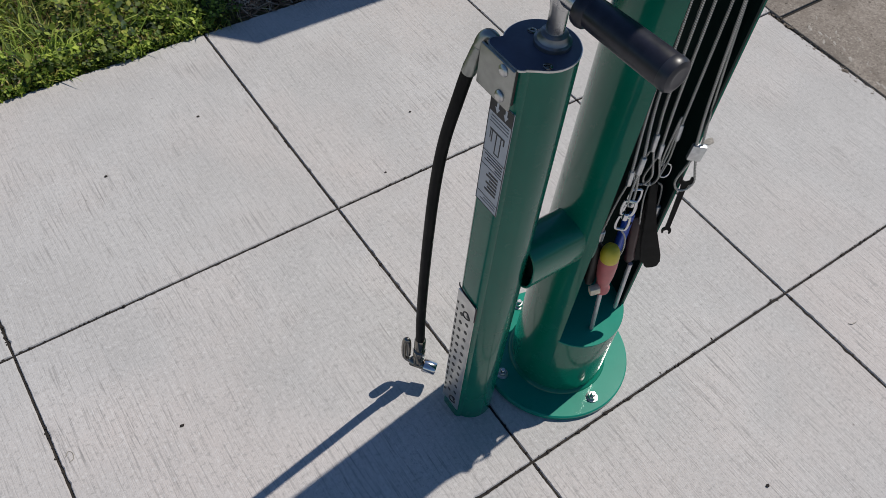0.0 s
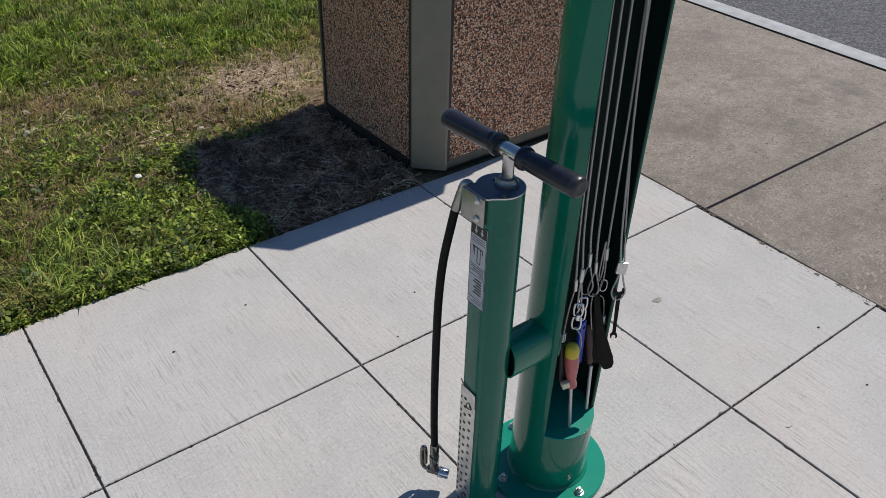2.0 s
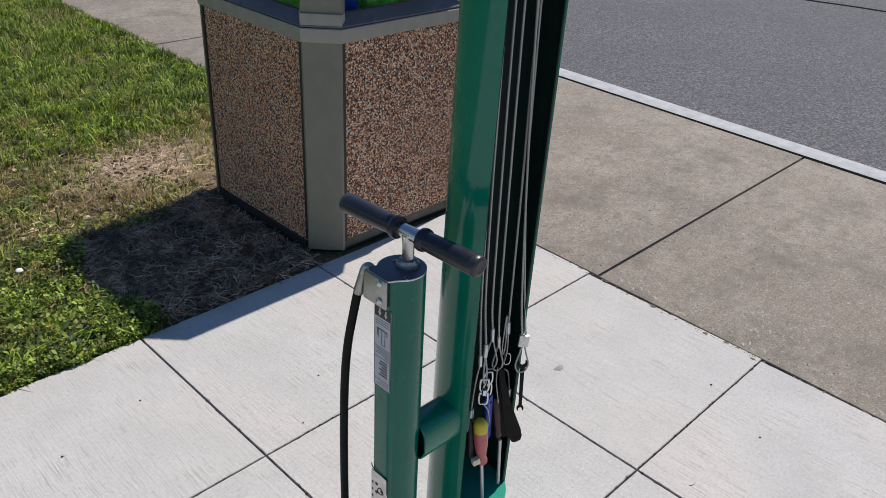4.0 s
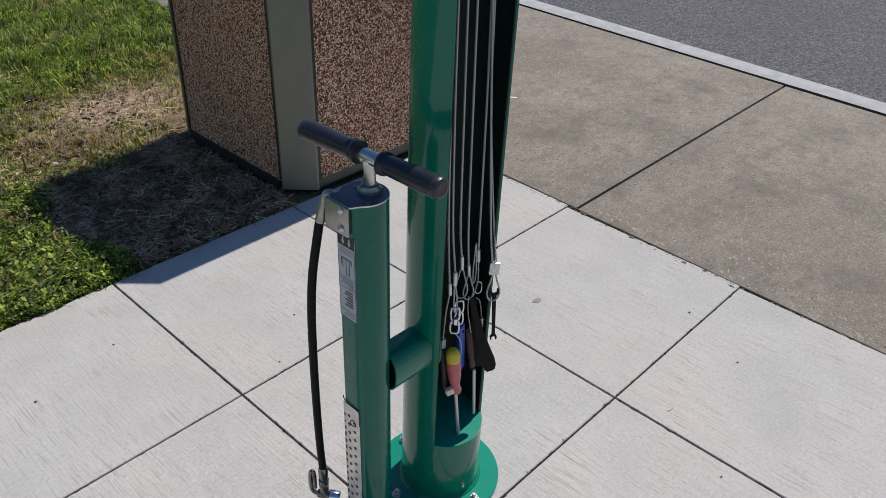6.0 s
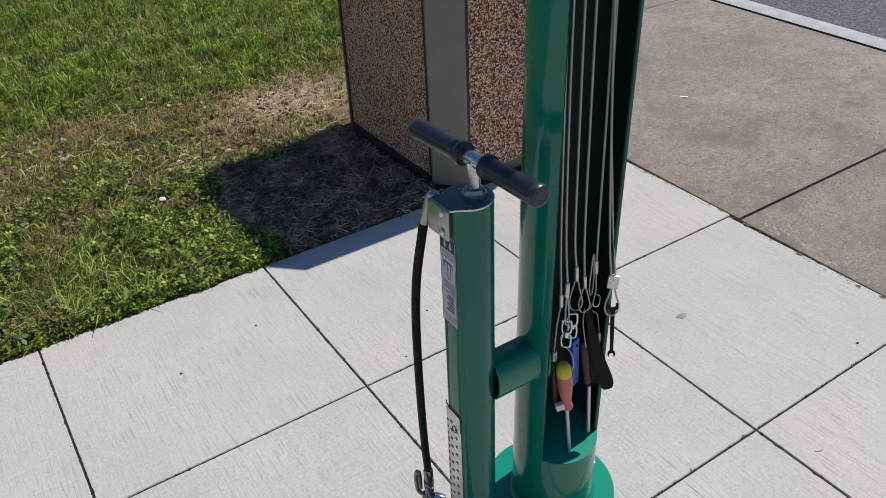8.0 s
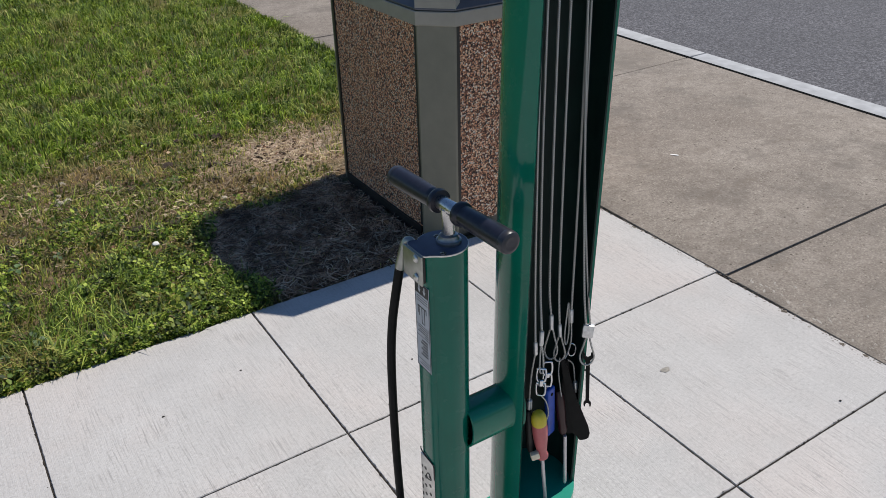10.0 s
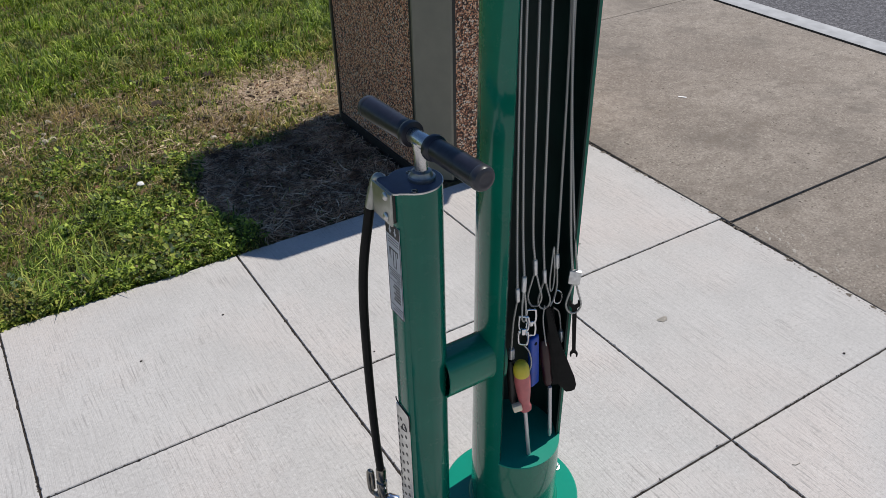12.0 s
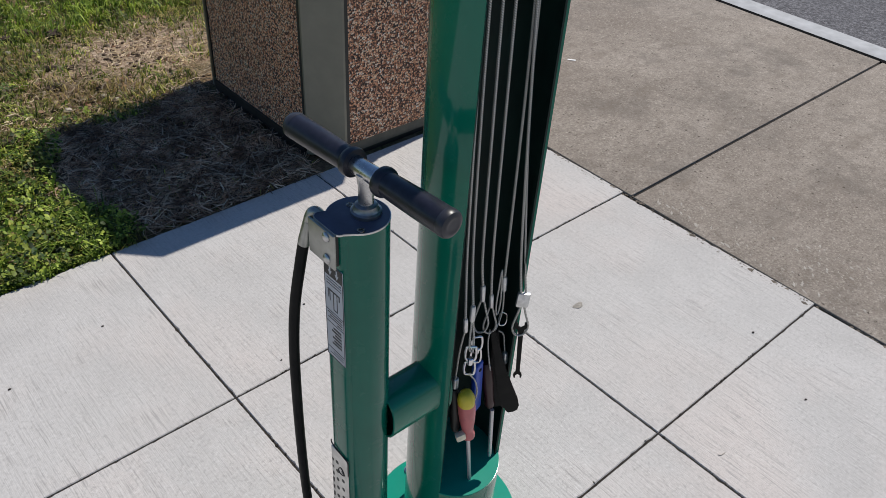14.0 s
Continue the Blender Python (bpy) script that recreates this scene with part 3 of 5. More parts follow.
part("handle_bar", rod(H0.lerp(H1, 0.06), H0.lerp(H1, 0.94), [(0.0105, 0), (0.0115, 0.01), (0.0115, 0.99), (0.0105, 1)]), STEEL, pump, "satin steel cross bar")
part("handle_hub", rod(H0.lerp(H1, 0.4), H0.lerp(H1, 0.57), [(0.0118, 0), (0.0135, 0.06), (0.0135, 0.94), (0.0118, 1)]), STEEL, pump)
for a, b in ((0.408, 0.0), (0.562, 1.0)):
    p, q = H0.lerp(H1, a), H0.lerp(H1, b)
    grip = part("grip", rod(p, q, [(0.015, 0), (0.0215, 0.012), (0.0225, 0.05), (0.0215, 0.09), (0.018, 0.115), (0.0185, 0.2), (0.0196, 0.5), (0.0202, 0.82), (0.02, 0.9), (0.019, 0.905)], 40), RUBBER, pump, "black rubber hand grip")
    part("end_cap", rod(p.lerp(q, 0.898), q, [(0.0202, 0), (0.0206, 0.1), (0.0203, 0.6), (0.0185, 0.84), (0.0145, 0.96), (0.012, 1.0), (0.0105, 0.97), (0.006, 0.965)], 36), CAP_BLACK, grip, "smooth black end cap")

# side bracket, screws, hose and chuck
FX0 = FLAT_X
br = part("hose_bracket", box(FX0 - 0.0105, 0.1595, 0.831, FX0 - 0.0065, 0.2225, 0.8905, 0.0015), BRACKET, pump, "zinc-plated steel hose bracket")
part("bracket_web", box(FX0 - 0.0068, 0.1625, 0.834, FX0 + 0.0004, 0.2195, 0.888, 0.001), TRIM_DARK, br, "dark folded side of the bracket")
for z in (0.8815, 0.8435):
    part("rivet", rod((FX0 - 0.0102, 0.1765, z), (FX0 - 0.0148, 0.1765, z), [(0.0078, 0), (0.0078, 0.35), (0.006, 0.8), (0.003, 1.0)], 20), STEEL, br)
part("elbow", sweep(smooth([(-0.058, 0.216, 0.878), (-0.062, 0.225, 0.888), (-0.0665, 0.2315, 0.887), (-0.0705, 0.2345, 0.877), (-0.0715, 0.2355, 0.866)], 6), 0.008, 14), BRACKET, pump, "zinc hose elbow")
part("ferrule", rod((-0.071, 0.2345, 0.872), (-0.0768, 0.2425, 0.829), [(0.0082, 0), (0.009, 0.08), (0.0102, 0.9), (0.0096, 1.0)], 20), BRACKET, pump, "crimped hose ferrule")
hose_line = smooth([(-0.0755, 0.2425, 0.84), (-0.083, 0.2475, 0.79), (-0.0928, 0.2558, 0.708), (-0.0985, 0.2598, 0.616), (-0.099, 0.264, 0.492), (-0.0968, 0.2682, 0.356), (-0.092, 0.273, 0.233), (-0.087, 0.275, 0.142)], 8)
part("hose", sweep(hose_line, 0.0088, 14), HOSE, pump, "black rubber air hose")
CHX, CHY, CHZ = -0.087, 0.275, 0.146


def ch(dx, dy, dz):
    return (CHX + dx, CHY + dy, CHZ + dz)


part("coupling", lathe([(0.0095, 0.006), (0.0112, 0.002), (0.0112, -0.024), (0.0088, -0.027), (0.0088, -0.033), (0.012, -0.035), (0.012, -0.052), (0.009, -0.056)], Matrix.Translation((CHX, CHY, CHZ)), 24), GUNMETAL, pump, "knurled dull metal hose coupling")
chuck = part("chuck", rod(ch(-0.011, 0.013, -0.084), ch(0.023, -0.028, -0.091), [(0.0085, 0), (0.0105, 0.06), (0.0105, 0.5), (0.0132, 0.53), (0.0132, 0.95), (0.0105, 1.0), (0.0065, 0.97)], 24), GUNMETAL, pump, "dull plated tyre valve chuck")
part("chuck_neck", lathe([(0.0095, -0.052), (0.0112, -0.058), (0.0112, -0.078), (0.0095, -0.086)], Matrix.Translation((CHX, CHY, CHZ)), 20), GUNMETAL, chuck)
lever = sweep(smooth([ch(-0.008, 0.01, -0.085), ch(-0.014, 0.018, -0.083), ch(-0.0185, 0.0235, -0.07), ch(-0.0195, 0.0245, -0.04), ch(-0.0185, 0.0235, -0.016), ch(-0.015, 0.019, -0.013), ch(-0.0135, 0.0175, -0.03), ch(-0.0135, 0.0175, -0.066)], 5), 0.0054, 10)
part("lever", lever, GUNMETAL, chuck, "dull plated locking lever")
part("nozzle", rod(ch(0.0075, -0.0095, -0.0878), ch(0.0235, -0.0285, -0.0911), [(0.0134, 0), (0.0138, 0.08), (0.0138, 0.9), (0.0125, 1.0), (0.0068, 0.99)], 24), CHROME, chuck, "bright chrome nozzle collar")

# instruction label on the flat face: plain bars for its print
LX = FX0 - 0.0006
film = part("label_film", box(LX, 0.1552, 0.634, FX0 + 0.0004, 0.2015, 0.824), PAPER, pump, "white instruction label with black header")


def ink(name, y0, z0, y1, z1, material=INK, d=0.0004):
    return part(name, box(LX - d, y0, z0, LX + 0.0002, y1, z1), material, film)


ink("header_band", 0.1554, 0.8, 0.2013, 0.8238)
for y in (0.1690, 0.1860):
    bm = bmesh.new()
    tri = [(y - 0.0018, 0.82), (y + 0.0018, 0.82), (y + 0.0018, 0.8115), (y + 0.0048, 0.8115), (y, 0.8028), (y - 0.0048, 0.8115), (y - 0.0018, 0.8115)]
    f = bm.faces.new([bm.verts.new((LX - 0.0006, a, b)) for a, b in tri])
    g = bmesh.ops.extrude_face_region(bm, geom=[f])
    bmesh.ops.translate(bm, vec=(0.0004, 0, 0), verts=[v for v in g["geom"] if isinstance(v, bmesh.types.BMVert)])
    part("arrow", bm, PAPER, film, "white arrow")
rng = random.Random(5)
for z in (0.794, 0.7888, 0.7836):
    ink("print_bar", 0.1595, z, 0.1595 + rng.uniform(0.03, 0.039), z + 0.0014, INK_GREY)
# line drawing of a pump in use
for y0, z0, y1, z1 in ((0.1640, 0.7715, 0.1940, 0.774), (0.1640, 0.763, 0.1662, 0.7715), (0.1700, 0.738, 0.1716, 0.7715), (0.1790, 0.738, 0.1806, 0.7715), (0.1700, 0.7375, 0.1806, 0.739), (0.1880, 0.752, 0.1895, 0.7715), (0.1915, 0.757, 0.1928, 0.7715)):
    ink("drawing_line", y0, z0, y1, z1, INK)
for z in (0.7305, 0.706, 0.652):
    ink("rule", 0.1562, z, 0.2008, z + 0.0009, INK)
for z in (0.7255, 0.7205, 0.7155, 0.7105):
    ink("print_bar", 0.1595, z, 0.1595 + rng.uniform(0.012, 0.038), z + 0.0015, INK)
for y, z, w in ((0.163, 0.697, 0.02), (0.163, 0.6905, 0.024), (0.163, 0.684, 0.016), (0.163, 0.6775, 0.023), (0.163, 0.671, 0.019), (0.163, 0.6645, 0.024)):
    ink("print_bar", y, z, y + w, z + 0.0034, INK)
for z in (0.6462, 0.641):
    ink("print_bar", 0.1595, z, 0.1595 + rng.uniform(0.018, 0.034), z + 0.0014, INK_GREY)
# black keyline round the label
for y0, z0, y1, z1 in ((0.1552, 0.634, 0.1562, 0.8), (0.2005, 0.634, 0.2015, 0.8), (0.1562, 0.634, 0.2005, 0.635)):
    ink("keyline", y0, z0, y1, z1)

# perforated wear plate low on the flat face
plate = part("wear_plate", box(FX0 - 0.0022, 0.1575, 0.033, FX0 + 0.0004, 0.2055, 0.40, 0.0008), ZINC, pump, "pale steel wear plate with two rows of dark holes")
part("edge_strip", sweep(smooth([(FX0 - 0.0015, 0.2055, 0.416), (FX0 - 0.002, 0.203, 0.410), (FX0 - 0.002, 0.19, 0.404), (FX0 - 0.002, 0.167, 0.4015), (FX0 - 0.0015, 0.1567, 0.396), (FX0 - 0.0015, 0.1562, 0.36)], 6), 0.0012, 6), INK, pump)
for k in range(13):
    z = 0.062 + 0.0245 * k
    for y, dz in ((0.1715, 0.0), (0.1885, 0.0125)):
        part("hole", rod((FX0 - 0.0019, y, z + dz), (FX0 - 0.0026, y, z + dz), [(0.0043, 0), (0.0043, 1)], 14), INK, plate)
rng = random.Random(41)
for k in range(16):
    z = 0.055 + 0.0205 * k
    part("print_bar", box(FX0 - 0.0026, 0.1992, z, FX0 - 0.002, 0.2035, z + rng.uniform(0.005, 0.013)), INK, plate)
for z in (0.352, 0.05):
    part("mark", sweep(smooth([(FX0 - 0.0024, 0.167, z), (FX0 - 0.0024, 0.176, z + 0.012), (FX0 - 0.0024, 0.185, z + 0.002), (FX0 - 0.0024, 0.18, z - 0.006)], 4, True), 0.0012, 6, True), INK, plate)

# ---- tethered tools ----
TZ = 1.45


def crimp(name, p, q, r, parent, label=""):
    bm = rod(p, q, [(r * 0.8, 0), (r, 0.06), (r, 0.94), (r * 0.8, 1)], 14)
    return part(name, bm, ALU, parent, label)


def cable(points, parent, r=0.0024):
    if points[-1][2] >= TZ:
        points = points + [(points[-1][0], points[-1][1], TOP - 0.012)]
    return part("cable", sweep(smooth(points, 10), r, 8), ROPE, parent, "twisted steel cable")


def loop(top, size, wide, parent, turn=0.0, r=0.0019):
    """A teardrop eye of rope hanging from its ferrule."""
    c, s = math.cos(radians(turn)), math.sin(radians(turn))
    shape = [(0.0, 0.0), (wide * 0.55, -size * 0.35), (wide, -size * 0.72), (wide * 0.55, -size * 0.98), (-wide * 0.35, -size), (-wide * 0.85, -size * 0.75), (-wide * 0.5, -size * 0.35)]
    pts = [Vector(top) + Vector((u * c, u * s, v)) for u, v in shape]
    return part("eye_loop", sweep(smooth(pts, 6, True), r, 8, True), ROPE, parent)


def swivel(top, parent, turn=0.0, drop=0.036):
    """Two rounded links joined by a barrel."""
    c, s = math.cos(radians(turn)), math.sin(radians(turn))
    x, y, z = top
    for dz in (0, -drop):
        shape = [(-0.0085, -0.004), (-0.0065, 0.0), (0.0065, 0.0), (0.0085, -0.004), (0.0095, -0.016), (0.0085, -0.027), (0.0055, -0.031), (-0.0055, -0.031), (-0.0085, -0.027), (-0.0095, -0.016)]
        pts = [Vector((x + u * c, y + u * s, z + dz + v)) for u, v in shape]
        part("swivel_link", sweep(smooth(pts, 4, True), 0.0023, 8, True), CHROME, parent, "steel swivel link")
    part("swivel_barrel", rod((x, y, z - 0.026), (x, y, z - drop - 0.006), [(0.004, 0), (0.0055, 0.1), (0.0055, 0.9), (0.004, 1)], 12), CHROME, parent)


def tool(name, at, label, category):
    return thing(name, at, label, category, "tools tethered in the repair stand")


# red and yellow screwdriver
sd = tool("screwdriver", (0.17, 0.103, 0.19), "screwdriver with faded red handle and yellow cap on steel cable", "screwdriver")
a, b = Vector((0.154, 0.105, 0.468)), Vector((0.1705, 0.104, 0.333))
part("handle", rod(a.lerp(b, 0.2), b, [(0.0155, 0), (0.0166, 0.12), (0.0162, 0.3), (0.0148, 0.5), (0.0118, 0.72), (0.0108, 0.8), (0.0138, 0.9), (0.0134, 0.96), (0.007, 1.0)], 22), PINK, sd, "faded red plastic handle")
part("cap", rod(a.lerp(b, 0.235), a, [(0.0159, 0), (0.0166, 0.25), (0.0155, 0.6), (0.012, 0.88), (0.006, 1.0)], 22), YELLOW, sd, "yellow plastic cap")
part("shaft", rod(b, (0.184, 0.1, 0.192), [(0.0042, 0), (0.0042, 0.97), (0.0034, 0.98), (0.0026, 1)], 14), SHAFT, sd, "satin steel shaft")
swivel((0.158, 0.106, 0.578), sd, -42)
part("eye_loop", sweep(smooth([(0.159, 0.104, 0.51), (0.17, 0.1, 0.49), (0.1745, 0.097, 0.462), (0.168, 0.095, 0.445), (0.158, 0.093, 0.45)], 8), 0.0014, 8), ROPE, sd)
crimp("ferrule", (0.161, 0.114, 0.665), (0.16, 0.113, 0.632), 0.0048, sd)
part("eye_loop", sweep(smooth([(0.160, 0.113, 0.636), (0.156, 0.11, 0.60), (0.155, 0.107, 0.572), (0.161, 0.105, 0.57), (0.163, 0.108, 0.6), (0.161, 0.113, 0.636)], 6), 0.0019, 8), ROPE, sd)
cable([(0.161, 0.114, 0.66), (0.165, 0.13, 0.77), (0.16, 0.133, 1.0), (0.158, 0.134, 1.22), (0.158, 0.135, TZ)], sd)

# second screwdriver, mostly in shade
s2 = tool("screwdriver", (0.243, 0.108, 0.213), "screwdriver with dark red handle hanging on steel cable", "screwdriver")
part("handle", rod((0.231, 0.134, 0.47), (0.239, 0.117, 0.355), [(0.006, 0), (0.0115, 0.1), (0.0115, 0.45), (0.009, 0.75), (0.0105, 0.9), (0.005, 1)], 20), DARK_RED, s2, "dark red plastic handle")
part("shaft", rod((0.238, 0.11, 0.356), (0.2445, 0.107, 0.213), [(0.0042, 0), (0.0042, 0.96), (0.003, 1)], 14), SHAFT, s2, "satin steel shaft")
crimp("ferrule", (0.222, 0.131, 0.646), (0.2235, 0.13, 0.617), 0.0042, s2)
loop((0.2235, 0.13, 0.622), 0.066, 0.0125, s2, -35)
cable([(0.222, 0.131, 0.64), (0.214, 0.131, 0.75), (0.209, 0.132, 1.0), (0.207, 0.134, 1.22), (0.205, 0.135, TZ)], s2)
part("eye_loop", sweep(smooth([(0.226, 0.129, 0.562), (0.222, 0.126, 0.53), (0.224, 0.12, 0.49), (0.228, 0.118, 0.466)], 6), 0.0014, 8), ROPE, s2)

# blue holder of hex keys
hk = tool("hex_key_holder", (0.205, 0.127, 0.37), "blue plastic folding hex key holder on steel cable", "hex keys")
bm = box(-0.0125, -0.006, -0.066, 0.0125, 0.006, 0.066, 0.0045, seg=3)
part("body", moved(bm, pose(0.2025, 0.125, 0.434, 0, -4, 14)), BLUE, hk, "blue plastic body")
part("pivot", moved(rod((0, -0.0075, 0.05), (0, 0.0075, 0.05), [(0.003, 0), (0.0042, 0.1), (0.0042, 0.9), (0.003, 1)], 12), pose(0.2025, 0.125, 0.434, 0, -4, 14)), TOOL_BLACK, hk)
swivel((0.188, 0.122, 0.572), hk, -30, 0.032)
crimp("ferrule", (0.197, 0.13, 0.68), (0.1995, 0.13, 0.645), 0.0046, hk)
loop((0.1995, 0.13, 0.65), 0.078, 0.014, hk, -45)
cable([(0.197, 0.13, 0.675), (0.189, 0.131, 0.76), (0.184, 0.132, 1.0), (0.182, 0.134, 1.22), (0.181, 0.135, TZ)], hk)

# dark hex tool with a cream end behind the screwdriver
ct = tool("socket_driver", (0.153, 0.128, 0.34), "grey socket driver with cream tip hanging behind screwdriver", "driver")
part("handle", rod((0.15, 0.132, 0.456), (0.1555, 0.124, 0.345), [(0.006, 0), (0.0098, 0.08), (0.0098, 0.9), (0.007, 1)], 16), TRIM_DARK, ct, "dark grey handle")
part("tip", moved(box(-0.0095, -0.0065, -0.0085, 0.0095, 0.0065, 0.0085, 0.003), pose(0.1495, 0.104, 0.35, 0, -12, -20)), CREAM, ct, "cream plastic tip")
crimp("ferrule", (0.1505, 0.131, 0.485), (0.151, 0.131, 0.46), 0.0062, ct)
crimp("ferrule", (0.1475, 0.116, 0.642), (0.149, 0.115, 0.612), 0.0042, ct)
cable([(0.1485, 0.116, 0.615), (0.146, 0.122, 0.56), (0.149, 0.13, 0.48)], ct, 0.0018)
cable([(0.1475, 0.116, 0.638), (0.152, 0.13, 0.77), (0.148, 0.132, 1.0), (0.1465, 0.134, 1.22), (0.145, 0.135, TZ)], ct)

# pair of black tyre levers
for k, (top, bot, wide, lab) in enumerate((((0.231, 0.126, 0.56), (0.275, 0.098, 0.334), 0.0175, "black plastic tyre lever with rounded spoon end"), ((0.243, 0.128, 0.55), (0.25, 0.117, 0.352), 0.012, "narrow black plastic tyre lever behind another"))):
    tl = tool("tyre_lever", bot, lab, "tyre lever")
    length = (Vector(bot) - Vector(top)).length
    half = [(0.004, 0.0), (0.0062, 0.1), (0.0085, 0.3), (0.0115, 0.5), (0.0145, 0.68), (wide, 0.84), (wide * 0.93, 0.93), (wide * 0.6, 0.985), (0.002, 1.0)]
    bm = bmesh.new()
    notch = [(-0.002, 1.0), (-wide * 0.3, 0.975), (-wide * 0.42, 0.935), (-wide * 0.62, 0.925), (-wide * 0.78, 0.9), (-wide * 0.8, 0.84)]
    ring = [(w + 0.007 * max(0.0, s - 0.5) * 2, s) for w, s in half] + ([(w, s) for w, s in notch] if k == 0 else [(-w, s) for w, s in half[:4:-1]]) + [(-w, s) for w, s in half[4::-1]]
    f = bm.faces.new([bm.verts.new((w, -0.003, s * length)) for w, s in ring])
    g = bmesh.ops.extrude_face_region(bm, geom=[f])
    bmesh.ops.translate(bm, vec=(0, 0.006, 0), verts=[v for v in g["geom"] if isinstance(v, bmesh.types.BMVert)])
    bmesh.ops.bevel(bm, geom=[e for e in bm.edges if len(e.link_faces) == 2 and e.calc_face_angle(0) > 1.0], offset=0.0015, segments=2, affect="EDGES")
    # the broad face looks across the opening
    zdir = (Vector(bot) - Vector(top)).normalized()
    side = Vector((0.8, -0.6, 0)) - zdir * Vector((0.8, -0.6, 0)).dot(zdir)
    side.normalize()
    nrm = zdir.cross(side)
    m = Matrix((side, nrm, zdir)).transposed().to_4x4()
    m.translation = top
    part("lever_blade", moved(bm, m), TOOL_BLACK, tl)
    if k == 0:
        crimp("ferrule", (0.251, 0.131, 0.672), (0.2525, 0.13, 0.64), 0.0046, tl)
        loop((0.241, 0.13, 0.692), 0.1, 0.007, tl, 10, 0.0016)
        cable([(0.251, 0.131, 0.668), (0.2505, 0.131, 0.74), (0.248, 0.132, 1.0), (0.245, 0.134, 1.22), (0.243, 0.135, TZ)], tl)
        cable([(0.252, 0.13, 0.645), (0.255, 0.13, 0.6), (0.25, 0.13, 0.57), (0.236, 0.127, 0.553)], tl, 0.0017)
        link = [(0.256, 0.134, 0.582), (0.264, 0.127, 0.58), (0.2655, 0.126, 0.563), (0.262, 0.129, 0.553), (0.2555, 0.135, 0.555)]
        part("swivel_link", sweep(smooth(link, 5, True), 0.0019, 8, True), CHROME, tl, "small steel link")
    else:
        crimp("ferrule", (0.2675, 0.122, 0.485), (0.2695, 0.121, 0.457), 0.0055, tl)
        cable([(0.2675, 0.122, 0.482), (0.262, 0.126, 0.53), (0.248, 0.128, 0.548)], tl, 0.0016)

# thin cone spanner hanging outside the tube
sp = tool("cone_spanner", (0.284, 0.1, 0.425), "thin black open-ended spanner on looped steel cable", "spanner")
t0, t1 = Vector((0.2765, 0.1, 0.572)), Vector((0.2865, 0.099, 0.424))


def spanner(p, q):
    """Flat bar with a forked jaw at each end."""
    length = (q - p).length
    jaw = [(0.0045, 0.2), (0.0055, 0.13), (0.0105, 0.09), (0.0115, 0.05), (0.0095, 0.0), (0.0062, 0.005), (0.0058, 0.06), (0.0, 0.085)]
    half = [(w, s) for w, s in jaw[::-1]] + [(0.0042, 0.5), (0.0038, 0.8)] + [(w * 0.72, 1 - s * 0.85) for w, s in jaw[1:]]
    bm = bmesh.new()
    for sgn in (1, -1):
        f = bm.faces.new([bm.verts.new((sgn * w, -0.0016, s * length)) for w, s in half])
        g = bmesh.ops.extrude_face_region(bm, geom=[f])
        bmesh.ops.translate(bm, vec=(0, 0.0032, 0), verts=[v for v in g["geom"] if isinstance(v, bmesh.types.BMVert)])
    zdir = (q - p).normalized()
    side = Vector((0.75, -0.66, 0))
    side = (side - zdir * side.dot(zdir)).normalized()
    m = Matrix((side, zdir.cross(side), zdir)).transposed().to_4x4()
    m.translation = p
    return moved(bm, m)


part("spanner_bar", spanner(t0, t1), TOOL_BLACK, sp)
bm = box(-0.0115, -0.0048, -0.0155, 0.0115, 0.0048, 0.0155, 0.003)
part("ferrule", moved(bm, pose(0.2735, 0.102, 0.627, 0, 4, -38)), ALU, sp, "large crimped aluminium ferrule")
loop((0.274, 0.1015, 0.616), 0.074, 0.0155, sp, -38, 0.0021)
cable([(0.2695, 0.1045, 0.636), (0.262, 0.112, 0.745), (0.251, 0.123, 1.0), (0.243, 0.13, 1.22), (0.238, 0.135, TZ)], sp)
cable([(0.2775, 0.1, 0.636), (0.268, 0.109, 0.745), (0.2535, 0.125, 1.0), (0.249, 0.13, 1.22), (0.25, 0.135, TZ)], sp, 0.0019)

# ---- litter bin ----
BX0, BX1, BY0, BY1, CH = 0.79, 1.62, 1.507, 2.4, 0.098
bin_ = thing("litter_bin", ((BX0 + BX1) / 2, (BY0 + BY1) / 2, 0), "large square litter bin with pebble panels and taupe steel frame", "litter bin")


def oct_(g=0.0, c=CH):
    """The bin's chamfered square, grown by g."""
    x0, x1, y0, y1 = BX0 - g, BX1 + g, BY0 - g, BY1 + g
    c = c + g * 0.586
    return [(x0 + c, y0), (x1 - c, y0), (x1, y0 + c), (x1, y1 - c), (x1 - c, y1), (x0 + c, y1), (x0, y1 - c), (x0, y0 + c)]


def oct_ring(levels, material, name, label="", parent=bin_):
    """Stacked chamfered squares: (height, growth, chamfer)."""
    bm = bmesh.new()
    rings = [[bm.verts.new((x, y, z)) for x, y in oct_(g, c)] for z, g, c in levels]
    for a, b in zip(rings, rings[1:]):
        for k in range(8):
            bm.faces.new((a[k], a[(k + 1) % 8], b[(k + 1) % 8], b[k]))
    return part(name, bm, material, parent, label, 20)


# inner box, closed below
part("core", prism(oct_(-0.03), 0.03, 0.78), TRIM_DARK, bin_, "dark inner box")
part("base_skirt", prism(oct_(-0.012), 0.016, 0.058, 0.006), SKIRT_SHADED, bin_, "scuffed taupe steel base skirt, its shade put into the colour")
# its dark colour paints the shadow gap under skirt and posts
part("plinth", prism(oct_(-0.026), -0.012, 0.03), TRIM_DARK, bin_, "recessed plinth, darkened as the shadow gap below the skirt")


